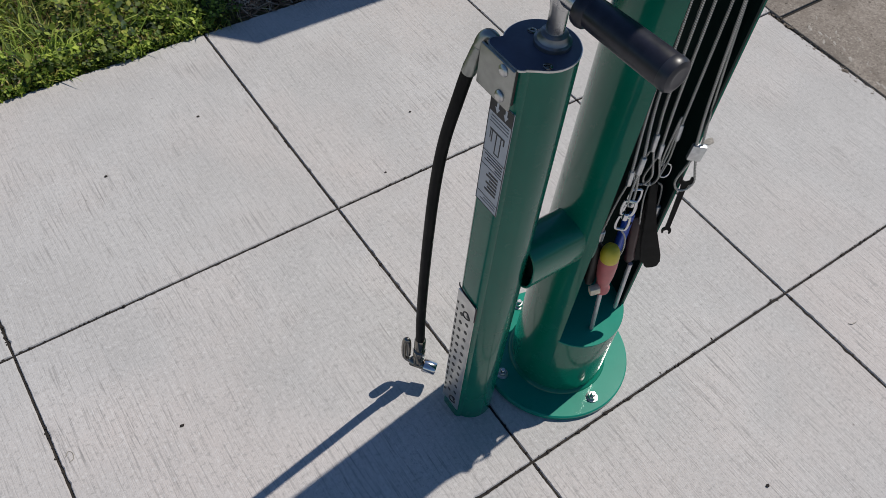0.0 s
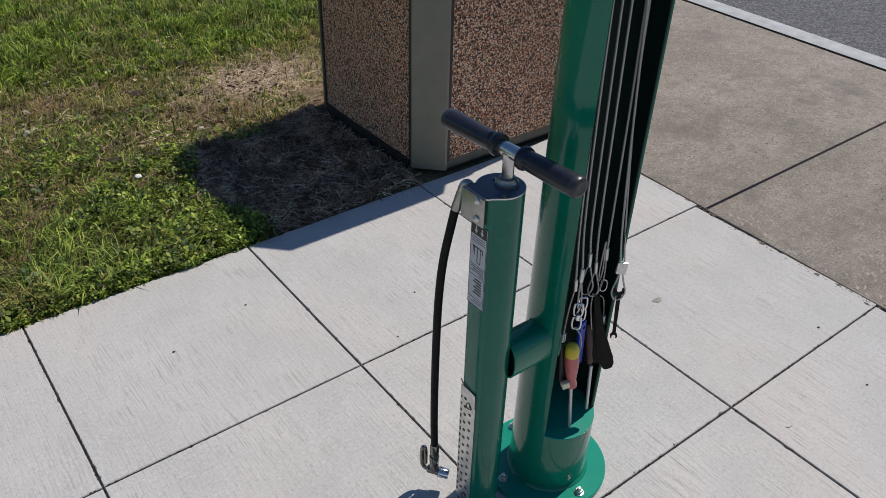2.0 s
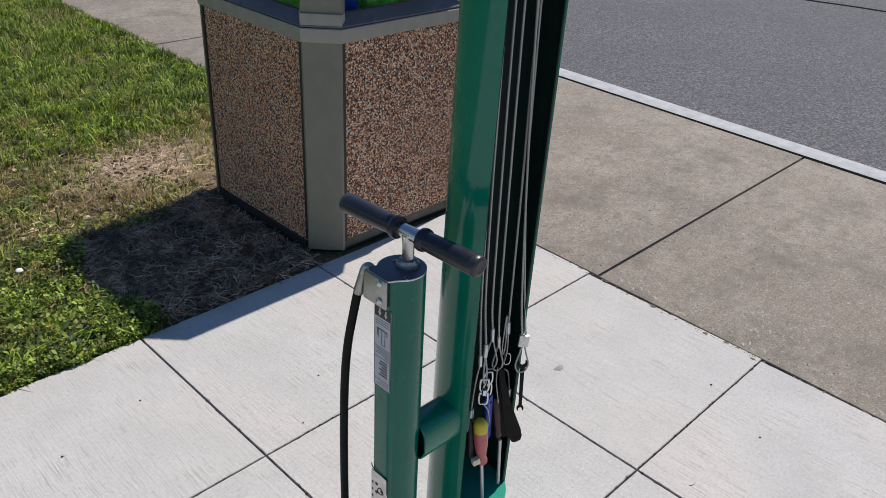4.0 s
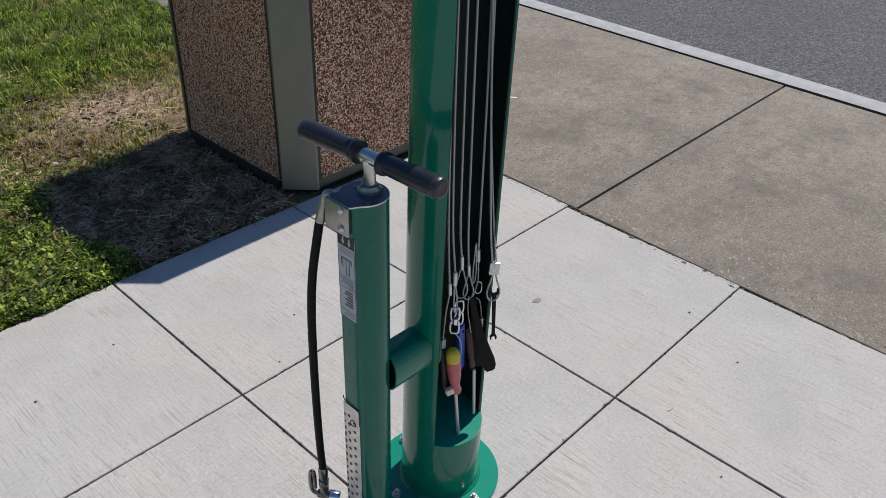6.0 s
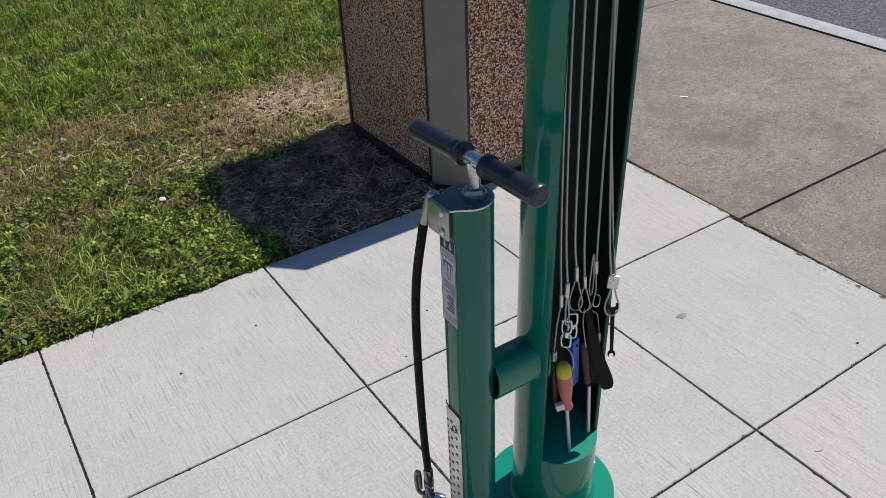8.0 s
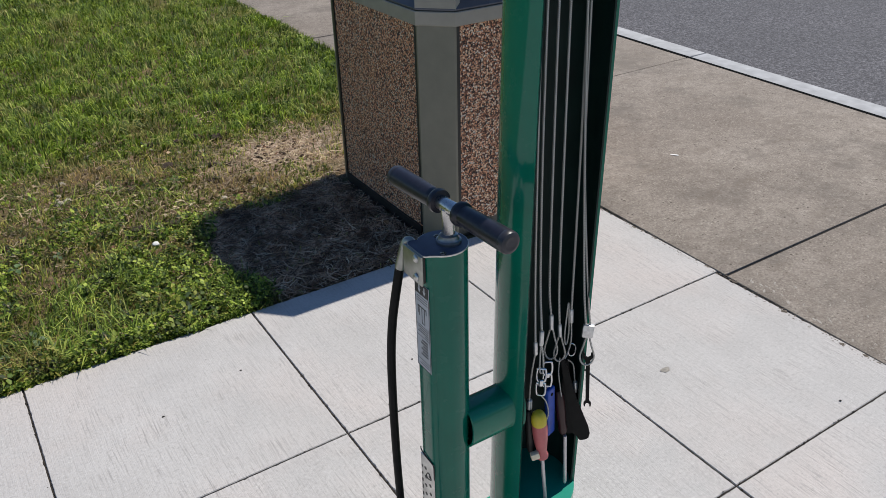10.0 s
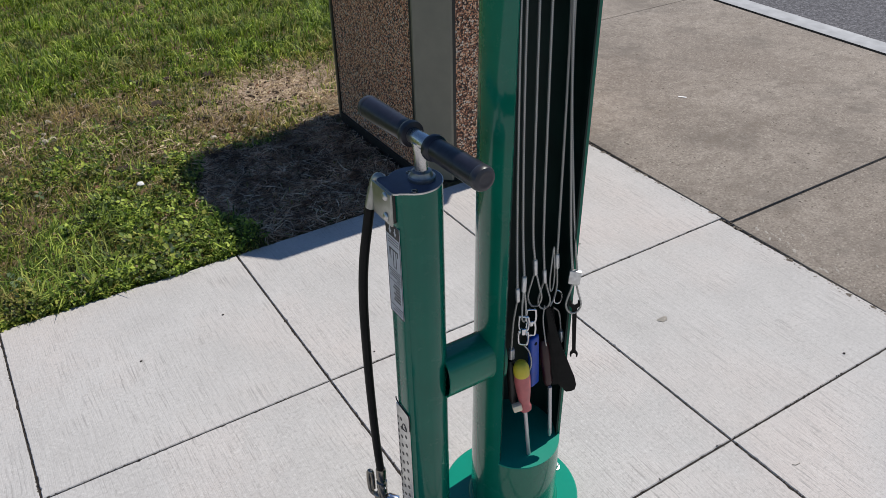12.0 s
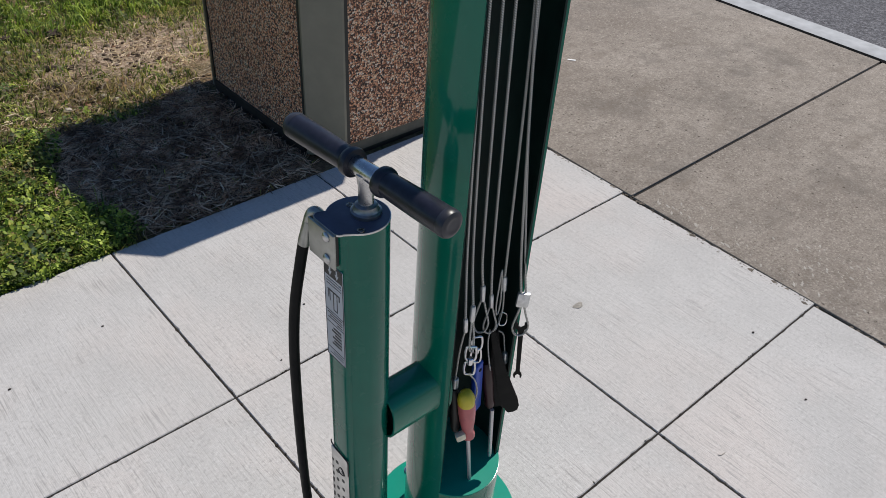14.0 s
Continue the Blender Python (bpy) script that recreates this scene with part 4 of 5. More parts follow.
def post(cx, cy, sx, sy):
    """Chamfered corner post on the corner whose outward signs are sx, sy."""
    def at(u, v):
        return (cx - sx * u, cy - sy * v)
    pts = [at(CH + 0.006, -0.0015), at(-0.0015 + CH * 0.98, -0.0015), at(-0.0015, CH * 0.98 - 0.0015), at(-0.0015, CH + 0.006), at(0.05, CH + 0.006), at(CH + 0.006, 0.05)]
    return prism(pts, 0.018, 0.868)


for cx, cy, sx, sy in ((BX0, BY0, -1, -1), (BX1, BY0, 1, -1), (BX1, BY1, 1, 1), (BX0, BY1, -1, 1)):
    part("corner_post", post(cx, cy, sx, sy), TAUPE, bin_, "taupe painted steel corner post")

e = CH + 0.02
for name, bm in (
    ("front", box(BX0 + e, BY0 + 0.004, 0.06, BX1 - e, BY0 + 0.04, 0.862)),
    ("back", box(BX0 + e, BY1 - 0.04, 0.06, BX1 - e, BY1 - 0.004, 0.862)),
    ("near", box(BX0 + 0.004, BY0 + e, 0.045, BX0 + 0.04, BY1 - e, 0.862)),
    ("far", box(BX1 - 0.04, BY0 + e, 0.06, BX1 - 0.004, BY1 - e, 0.862)),
):
    part("pebble_panel", bm, AGG, bin_, "exposed brown pebble aggregate panel")
for x in (BX0 + CH + 0.006, BX1 - CH - 0.02):
    part("panel_trim", box(x, BY0 - 0.001, 0.056, x + 0.0135, BY0 + 0.03, 0.867), TRIM_DARK, bin_)
for y in (BY0 + CH + 0.006, BY1 - CH - 0.02):
    part("panel_trim", box(BX0 - 0.002, y, 0.056, BX0 + 0.03, y + 0.0135, 0.867), TRIM_DARK, bin_)
    part("panel_trim", box(BX1 - 0.03, y, 0.056, BX1 + 0.002, y + 0.0135, 0.867), TRIM_DARK, bin_)
# dark strip paints the shadow gap below the near panel
part("panel_trim", box(BX0 - 0.004, BY0 + CH + 0.02, 0.0, BX0 + 0.03, BY1 - CH - 0.02, 0.046), TRIM_DARK, bin_)

oct_ring([(0.866, -0.03, CH), (0.866, 0.006, CH), (0.869, 0.0085, CH), (0.914, 0.0085, CH), (0.917, 0.006, CH), (0.917, -0.006, CH)], TAUPE_LIGHT, "rim_band", "light taupe steel rim band")
oct_ring([(0.915, -0.01, CH), (0.921, -0.004, CH), (0.921, 0.006, CH), (0.926, 0.006, CH), (0.962, -0.034, CH), (0.966, -0.044, CH), (0.962, -0.054, CH), (0.80, -0.058, CH)], RIM, "rim", "dark sloping enamel rim")
for cx, cy, sx, sy in ((BX0, BY0, -1, -1), (BX1, BY0, 1, -1), (BX1, BY1, 1, 1), (BX0, BY1, -1, 1)):
    def at(u, v):
        return (cx - sx * u, cy - sy * v)
    pts = [at(CH, -0.006), at(-0.006, CH), at(0.012, CH + 0.03), at(0.06, CH + 0.02), at(CH + 0.02, 0.06), at(CH + 0.03, 0.012)]
    part("post_foot", prism(pts, 0.922, 0.968, 0.002), TAUPE_LIGHT, bin_)
    part("hood_post", prism([(x * 0.98 + (BX0 + BX1) * 0.01, y * 0.98 + (BY0 + BY1) * 0.01) for x, y in pts], 0.966, 1.168), TAUPE, bin_, "dark taupe hood post")
def hood_outline(g, c):
    x0, x1, y0, y1 = 0.775 + g, 1.635 - g, 1.464 + g, 2.392 - g
    return [(x0 + c, y0), (x1 - c, y0), (x1, y0 + c), (x1, y1 - c), (x1 - c, y1), (x0 + c, y1), (x0, y1 - c), (x0, y0 + c)]


bm = prism(hood_outline(0.0, 0.115), 1.165, 1.245)
prism(hood_outline(0.1, 0.12), 1.244, 1.3, 0.02, bm)
part("hood", bm, TAUPE, bin_, "taupe steel hood above the opening")
part("liner_bag", prism(oct_(-0.062, CH), 0.70, 0.86), BIN_BLACK, bin_, "black plastic liner")

# litter lying in the bin
rng = random.Random(11)


def crumple(center, size, seed, squash=0.6):
    bm = bmesh.new()
    bmesh.ops.create_icosphere(bm, subdivisions=4, radius=1.0)
    for v in bm.verts:
        p = v.co.copy()
        d = 1 + 0.28 * noise.noise(p * 1.6 + Vector((seed, 0, 0))) + 0.13 * noise.noise(p * 4.2 + Vector((0, seed, 0)))
        v.co = Vector(center) + Vector((p.x * d * size, p.y * d * size, p.z * d * size * squash))
    return bm


for c, s, q in (((1.215, 1.685, 0.94), 0.078, 0.95), ((1.365, 1.72, 0.93), 0.06, 0.95), ((0.955, 1.9, 0.93), 0.075, 0.8), ((1.15, 1.86, 0.92), 0.085, 0.6)):
    part("plastic_bag", crumple(c, s, rng.uniform(0, 50), q), LEAF_BAG, None, "crumpled bright green plastic bag lying in bin", category="bag")
bt = thing("bottle", (1.085, 1.7, 0.86), "blue plastic bottle standing among litter in bin", "bottle")
part("body", lathe([(0.028, 0.86), (0.031, 0.865), (0.031, 0.985), (0.026, 1.0), (0.013, 1.02), (0.013, 1.03)], Matrix.Translation((1.085, 1.7, 0)), 24), BLUE, bt)
part("cap", lathe([(0.0145, 1.03), (0.0145, 1.046), (0.012, 1.048)], Matrix.Translation((1.085, 1.7, 0)), 20), WHITE_PAPER, bt, "white screw cap")
part("paper_carton", moved(box(-0.07, -0.05, -0.03, 0.07, 0.05, 0.03, 0.003), pose(1.48, 1.72, 0.90, 8, -10, 25)), WHITE_PAPER, None, "white paper carton lying in bin", category="carton")

# ---- kerb and old walkway, running slightly askew to the pavement ----
SKEW = 0.0245


def askew(me):
    for v in me.vertices:
        v.co.x += SKEW * v.co.y
    return me


kerb = thing("kerb", (3.612, 0.7, 0), "pale concrete kerb stones between walkway and road", "kerb", kind="structure")
kerb_me = askew(slab_mesh("kerb_stone", 0.158, 11.985, 0.16, 0.006, KERB))
for k in range(-1, 3):
    ob = new("kerb_stone", kerb_me)
    ob.parent = kerb
    y = 12.0 * k - 3.98
    ob.location = (SKEW * y, y, 0.0005)
walkway = thing("old_walkway", (2.5, 0.7, 0), "weathered brownish concrete walkway slabs with stained pitted surface", "walkway", kind="structure")
bed = askew(slab_mesh("walkway_bedding", 1.97, 36.0, 0.08, 0.0, JOINT))
ob = new("bedding", bed)
ob.parent = walkway
ob.location = (-0.005, -11.8, -0.006)
ob.location.x += SKEW * -11.8
old_me = askew(slab_mesh("walkway_slab", 1.942, 1.989, 0.1, 0.003, OLD_CON))
for k in range(-6, 4):
    ob = new("walkway_slab", old_me)
    ob.parent = walkway
    y = 2.0 * k - 1.0 + 0.01
    ob.location = (0.025 + SKEW * y, y, 0.002 + 0.002 * (k % 2))

filler = askew(slab_mesh("joint_filler", 0.033, 36.0, 0.05, 0.0, BITUMEN))
ob = new("joint_filler", filler)
ob.parent = walkway
ob.location = (1.014 + SKEW * -11.8, -11.8, 0.0022)

# dirt and crumbs along the seam between both concretes
rng = random.Random(3)
vs, fs = [], []
for k in range(900):
    y = rng.uniform(-2.6, 1.5)
    x = 1.543 + SKEW * (y - 0.7) + rng.gauss(0, 0.009) + 0.006 * noise.noise((y * 5, 0, 0))
    s = rng.uniform(0.0015, 0.005) * (2.2 if rng.random() < 0.08 else 1)
    b0 = len(vs)
    for dx, dy, dz in ((-1, 0, 0), (0, -1, 0), (1, 0, 0), (0, 1, 0), (0, 0, 0.8), ):
        vs.append((x + dx * s * rng.uniform(0.6, 1.3), y + dy * s * rng.uniform(0.6, 1.6), -0.001 + dz * s * 0.5))
    fs += [(b0, b0 + 1, b0 + 4), (b0 + 1, b0 + 2, b0 + 4), (b0 + 2, b0 + 3, b0 + 4), (b0 + 3, b0, b0 + 4)]
soup("seam_dirt", vs, fs, SEAM, "dark dirt crumbs along the concrete seam", "dirt")

# pale scuffs of mortar on the walkway near the seam
rng = random.Random(13)
vs, fs = [], []
for k in range(620):
    cx, cy = ((1.72, -0.02), (1.7, 0.39), (1.78, 0.1), (1.6, -0.2), (1.63, 0.1))[k % 5]
    x, y = rng.gauss(cx, 0.06), rng.gauss(cy, 0.09)
    if k % 2:
        y = rng.uniform(-0.7, 0.66)
        x = 1.575 + SKEW * (y - 0.7) + abs(rng.gauss(0, 0.045))
    if x < 1.57 + SKEW * (y - 0.7) or y > 0.66:
        continue
    s_ = 0.0011 + 0.006 * rng.random() ** 7
    a = rng.uniform(-0.5, 0.5) + 0.9
    b0, m_ = len(vs), rng.randint(8, 11)
    for q in range(m_):
        t = 2 * math.pi * q / m_
        u, v = s_ * 2.0 * math.cos(t) * rng.uniform(0.5, 1.3), s_ * 0.7 * math.sin(t) * rng.uniform(0.5, 1.3)
        vs.append((x + u * math.cos(a) - v * math.sin(a), y + u * math.sin(a) + v * math.cos(a), 0.0022))
    vs.append((x, y, 0.0032))
    fs += [(b0 + q, b0 + (q + 1) % m_, b0 + m_) for q in range(m_)]
soup("mortar_scuffs", vs, fs, MORTAR, "pale dried mortar scuffs on the walkway", "mortar")

# small marks and litter on the concrete
bm = bmesh.new()
ring = [bm.verts.new((0.957 + 0.0165 * math.cos(a) * (1 + 0.25 * math.sin(3 * a)), 0.443 + 0.0125 * math.sin(a) * (1 + 0.2 * math.cos(2 * a)), 0.0006)) for a in np.linspace(0, 2 * math.pi, 22)[:-1]]
hub = bm.verts.new((0.957, 0.443, 0.0022))
for k in range(21):
    bm.faces.new((ring[k], ring[(k + 1) % 21], hub))
part("gum_spot", bm, STAIN, None, "flattened grey gum spot on the pavement", category="gum")
part("paper_scrap", moved(box(-0.019, -0.006, 0, 0.019, 0.006, 0.002, 0.0006), pose(2.243, 1.607, 0.0045, 0, 0, -52)), WHITE_PAPER, None, "small white paper scrap on the walkway", category="paper")
for line in ([(-0.735, 0.486, 0.0009), (-0.728, 0.494, 0.0009), (-0.722, 0.488, 0.0009), (-0.724, 0.476, 0.0009), (-0.733, 0.472, 0.0009)], [(-0.795, 0.392, 0.0009), (-0.79, 0.389, 0.0009), (-0.789, 0.382, 0.0009)], [(0.81, -0.135, 0.0009), (0.817, -0.141, 0.0009), (0.83, -0.142, 0.0009)]):
    part("scuff", sweep(smooth(line, 5), 0.0009, 6), STAIN, None, "thin grey curled scuff on the pavement", category="scuff")
rng = random.Random(21)
for k, (x, y) in enumerate(((0.16, 0.79), (1.27, 0.05), (-0.42, 1.12), (0.33, 0.94), (0.7, -0.36), (-0.53, 0.43), (0.36, -0.29), (1.15, -0.18), (-0.15, 1.2), (1.02, 0.9))):
    bm = bmesh.new()
    bmesh.ops.create_icosphere(bm, subdivisions=2, radius=1.0)
    s = rng.uniform(0.002, 0.0036)
    for v in bm.verts:
        d = 1 + 0.5 * noise.noise(v.co * 1.7 + Vector((k, 0, 0)))
        v.co = Vector((x + v.co.x * d * s * 1.4, y + v.co.y * d * s, 0.001 + max(-0.1, v.co.z) * d * s * 0.6))
    part("grit", bm, JOINT, None, "tiny dark crumb of grit on pavement", category="grit")

# ---- lawn growth ----
G = np.random.default_rng(7)
BIN = (BX0 - 0.03, BY0 - 0.02, BX1 + 0.03, BY1 + 0.03)


def ground_at(x, y):
    return np.array([earth(a, b) for a, b in zip(x, y)])


def bare(x, y):
    """0 to 1: how bare the ground is by wear round the bin."""
    sand = np.exp(-(((x - 0.72) / 0.36) ** 2 + ((y - 2.86) / 0.28) ** 2))
    wob = np.array([noise.noise((a * 2.1, b * 2.1, 0.3)) for a, b in zip(x, y)])
    mid = 0.27 * np.exp(-(((x - 0.1) / 0.75) ** 2 + ((y - 2.75) / 0.42) ** 2))
    return np.clip(sand + mid * (0.75 + 1.3 * wob) + 0.3 * wob, 0, 1)


def shade_zone(x, y):
    """Dry thatch kept bare of green beside the bin."""
    return (x > 0.07 + 0.06 * np.sin(y * 9)) & (x < BX0 + 0.05) & (y < 2.25 + 0.05 * np.sin(x * 11) + 0.12 * np.clip(x, 0, 1))


def outside_bin(x, y):
    return ~((x > BIN[0]) & (x < BIN[2]) & (y > BIN[1]) & (y < BIN[3]))


def blade_field(x, y, h, width, lean, name, material, label, curl=0.5):
    n = len(x)
    z = ground_at(x, y)
    comb = np.array([noise.noise((p * 6.5, q * 6.5, 11.0)) for p, q in zip(x, y)])
    a = comb * 9.0 + G.normal(0, 0.85, n)
    face = a + G.normal(0, 0.5, n)
    dx, dy = np.cos(a) * lean * h, np.sin(a) * lean * h
    sx, sy = -np.sin(face) * width / 2, np.cos(face) * width / 2
    v = np.empty((n, 5, 3))
    v[:, 0] = np.stack([x - sx, y - sy, z - 0.004], 1)
    v[:, 1] = np.stack([x + sx, y + sy, z - 0.004], 1)
    mx, my, mz = x + dx * 0.4, y + dy * 0.4, z + h * 0.62
    v[:, 2] = np.stack([mx + sx * 0.85, my + sy * 0.85, mz], 1)
    v[:, 3] = np.stack([mx - sx * 0.85, my - sy * 0.85, mz], 1)
    v[:, 4] = np.stack([x + dx, y + dy, z + h * (1 - curl * np.minimum(1, lean))], 1)
    base = np.arange(n) * 5
    f = []
    for b in base.tolist():
        f.append((b, b + 1, b + 2, b + 3))
        f.append((b + 3, b + 2, b + 4))
    return soup(name, v.reshape(-1, 3), f, material, label, "grass")


# near turf, thin and worn
n = 56000
x, y = G.uniform(-2.3, 1.64, n), G.uniform(1.5, 3.5, n)
ok = outside_bin(x, y) & ((x < BX0) | (y > 2.6)) & (G.random(n) > bare(x, y) * 1.05) & ~(shade_zone(x, y) & (G.random(n) < 0.93))
x, y = x[ok], y[ok]
k = len(x)
blade_field(x, y, G.uniform(0.014, 0.05, k), G.uniform(0.0028, 0.0056, k), G.uniform(0.3, 1.5, k), "worn_turf", GRASS, "short worn green lawn grass mixed with straw")
# lush turf further off
n = 90000
x, y = G.uniform(-2.6, 1.66, n), 3.2 + 4.6 * G.random(n) ** 1.25
ok = (G.random(n) < np.clip((y - 3.1) / 0.5, 0.15, 1)) & (G.random(n) > bare(x, y))
x, y = x[ok], y[ok]
k = len(x)
clump = np.array([noise.noise((a * 5.5, b * 5.5, 2.0)) + 0.5 * noise.noise((a * 1.6, b * 1.6, 4.0)) for a, b in zip(x, y)])
blade_field(x, y, G.uniform(0.035, 0.085, k) * np.clip(1 + 0.9 * clump, 0.35, 1.9), G.uniform(0.0035, 0.0085, k), G.uniform(0.25, 1.5, k), "lush_turf", LUSH, "dense bright green lawn grass")
# lawn to the side and beyond
n = 110000
x, y = G.uniform(-8.9, 1.66, n), 1.55 + 11.5 * G.random(n)
ok = ((x < -2.2) | (y > 6.8)) & (x < 1.66)
x, y = x[ok], y[ok]
k = len(x)
blade_field(x, y, G.uniform(0.04, 0.1, k), G.uniform(0.008, 0.018, k), G.uniform(0.25, 1.0, k), "outer_turf", LUSH, "green lawn grass spreading away from pavement")
# verge past the walkway
n = 9000
x, y = G.uniform(1.66, 3.3, n), G.uniform(6.8, 8.6, n)
blade_field(x, y, G.uniform(0.03, 0.08, n), G.uniform(0.004, 0.008, n), G.uniform(0.2, 0.9, n), "verge_grass", GRASS, "green grass on the verge beyond walkway")
# tall tufts along the walkway edge and the pavement edge
n = 5200
y = G.uniform(3.0, 7.2, n)
x = 1.66 + np.abs(G.normal(0, 0.03, n)) * -1 + 0.02
blade_field(x, y, G.uniform(0.035, 0.085, n), G.uniform(0.003, 0.006, n), G.uniform(0.2, 0.8, n), "edge_tufts", LUSH, "longer grass tufts along the walkway edge")
n = 3800
x = G.uniform(-2.4, 0.05, n)
y = 1.506 + np.abs(G.normal(0, 0.02, n))
blade_field(x, y, G.uniform(0.01, 0.03, n), G.uniform(0.002, 0.004, n), G.uniform(0.5, 1.6, n), "pavement_edge_grass", GRASS, "grass fringe hanging over the pavement edge")


n = 15000
x = G.uniform(-2.3, 0.12, n)
y = 1.535 + np.abs(G.normal(0, 0.6, n))
clump = np.array([noise.noise((a * 4.2, b * 4.2, 5.5)) + 0.6 * noise.noise((a * 11.0, b * 11.0, 1.5)) for a, b in zip(x, y)])
ok = (y < 2.9) & ~shade_zone(x, y) & (clump > 0.02)
x, y = x[ok], y[ok]
k = len(x)
blade_field(x, y, 0.025 + 0.075 * G.random(k) ** 2, G.uniform(0.0028, 0.0058, k), G.uniform(0.6, 1.8, k), "long_grass_blades", TUFT, "longer curved grass blades among the clover", 0.5)


def leaf_field(x, y, size, lift, name, material, label, category, lobes=3):
    """Small weeds: each leaflet a folded diamond on a short stalk."""
    n = len(x)
    z = ground_at(x, y)
    vs, fs = [], []
    spin = G.uniform(0, 2 * np.pi, n)
    tilt = G.normal(0, 0.5, (n, 2))
    for i in range(n):
        zz = z[i] + lift[i]
        for q in range(lobes):
            a = spin[i] + q * 2 * math.pi / max(lobes, 3) + G.normal(0, 0.2)
            c, s, r = math.cos(a), math.sin(a), size[i]
            b0 = len(vs)
            for u, w, dz in ((0.1, 0, 0), (0.55, -0.42, 0.1), (1.0, -0.2, 0.02), (1.08, 0.0, -0.06), (1.0, 0.2, 0.02), (0.55, 0.42, 0.1)):
                px, py = r * (u * c - w * s), r * (u * s + w * c)
                vs.append((x[i] + px, y[i] + py, zz + dz * r + px * tilt[i, 0] + py * tilt[i, 1]))
            fs += [(b0, b0 + 1, b0 + 2, b0 + 3), (b0, b0 + 3, b0 + 4, b0 + 5)]
    return soup(name, vs, fs, material, label, category)


n = 25000
x, y = G.uniform(-2.3, 0.75, n), 1.5 + np.abs(G.normal(0, 0.75, n))
patch = np.array([noise.noise((a * 2.6, b * 2.6, 9.0)) for a, b in zip(x, y)])
gaps = np.array([noise.noise((a * 9.0, b * 9.0, 2.0)) for a, b in zip(x, y)])
ok = (y < 3.4) & ~shade_zone(x, y) & (patch + 0.5 * gaps > -0.3 + 0.3 * (y - 1.6)) & (G.random(n) > bare(x, y) * 1.3)
x, y = x[ok], y[ok]
k = len(x)
leaf_field(x, y, 0.0045 + 0.015 * G.random(k) ** 1.6, 0.002 + 0.055 * G.random(k) ** 1.4, "clover_patch", WEED, "low green clover and weeds along pavement edge", "weeds")

n = 2600
x = G.uniform(-2.3, 0.02, n)
wob = np.array([noise.noise((a * 7.0, 3.0, 1.0)) for a in x])
y = 1.502 - 0.022 * np.clip(wob + 0.25, 0, 1) * G.random(n) + 0.01 * G.random(n)
leaf_field(x, y, G.uniform(0.004, 0.012, n), G.uniform(0.012, 0.03, n), "edge_clover", WEED, "clover leaves creeping over the pavement edge", "weeds")
n = 46
x, y = G.uniform(-2.0, -0.05, n), 1.56 + np.abs(G.normal(0, 0.45, n))
leaf_field(x, y, G.uniform(0.016, 0.03, n), G.uniform(0.03, 0.042, n), "broad_leaved_weeds", BROAD, "broad grey-green weed leaves among the clover", "weeds", 3)


def straw_field(x, y, length, name, material, label, rise=0.014, width=0.0019):
    """Fallen stems: thin bowed strips lying on the ground."""
    n = len(x)
    a = G.uniform(0, 2 * np.pi, n)
    bow = G.normal(0, 0.85, n)
    z = ground_at(x, y)
    vs, fs = [], []
    lift = G.uniform(0.001, rise, n)
    for i in range(n):
        c, s = math.cos(a[i]), math.sin(a[i])
        L, w = length[i], width * G.uniform(0.6, 1.6)
        b0 = len(vs)
        t1, t2 = G.uniform(-0.006, 0.012), G.uniform(-0.006, 0.012)
        for q in range(5):
            u = (q / 4 - 0.5) * L
            v = bow[i] * L * (0.25 - (q / 4 - 0.5) ** 2)
            zz = z[i] + lift[i] + (t1 if q < 2 else t2 if q > 2 else 0.004) + 0.002
            px, py = x[i] + u * c - v * s, y[i] + u * s + v * c
            vs.append((px + s * w, py - c * w, zz))
            vs.append((px - s * w, py + c * w, zz + w))
        for q in range(4):
            b = b0 + 2 * q
            fs.append((b, b + 1, b + 3, b + 2))
    return soup(name, vs, fs, material, label, "straw")


n = 9500
x, y = G.uniform(-0.02, BX0 + 0.02, n), G.uniform(1.52, 2.42, n)
ok = outside_bin(x, y) & (shade_zone(x, y) | (shade_zone(x - 0.06, y + 0.05) & (G.random(n) < 0.2)))
x, y = x[ok], y[ok]
straw_field(x, y, G.uniform(0.03, 0.14, len(x)), "dry_thatch", THATCH, "dry pale thatch of dead grass beside the bin", 0.022, 0.0011)
n = 17000
x, y = G.uniform(-2.0, 1.1, n), G.uniform(1.55, 3.6, n)
ok = outside_bin(x, y) & (G.random(n) < 0.2 + bare(x, y) + 0.4 * np.exp(-(((x - 0.25) / 0.5) ** 2 + ((y - 2.5) / 0.22) ** 2)) + 0.2 * np.exp(-(((y - 2.65) / 0.35) ** 2)))
x, y = x[ok], y[ok]
straw_field(x, y, G.uniform(0.012, 0.06, len(x)), "scattered_straw", STRAW, "scattered dry straw in the worn lawn", 0.016, 0.0015)
n = 5200
x, y = G.uniform(-2.1, 0.9, n), G.normal(2.3, 0.6, n)
drift = np.array([noise.noise((a * 3.4, b * 3.4, 6.0)) for a, b in zip(x, y)])
ok = outside_bin(x, y) & (y > 1.53) & (G.random(n) < 0.12 + 1.1 * np.clip(drift, 0, 1))
x, y = x[ok], y[ok]
leaf_field(x, y, 0.006 + 0.02 * G.random(len(x)) ** 2.2, G.uniform(0.01, 0.032, len(x)), "fallen_leaves", DEAD_LEAF, "small curled dead leaves in the grass", "leaves", 1)
EARTH_CRUMB = blades("earth_crumbs", (0.05, 0.03, 0.019), (0.2, 0.13, 0.082), (0.56, 0.42, 0.3), (0.09, 0.058, 0.038), 0.6, 0.8, 6.0)
n = 15000
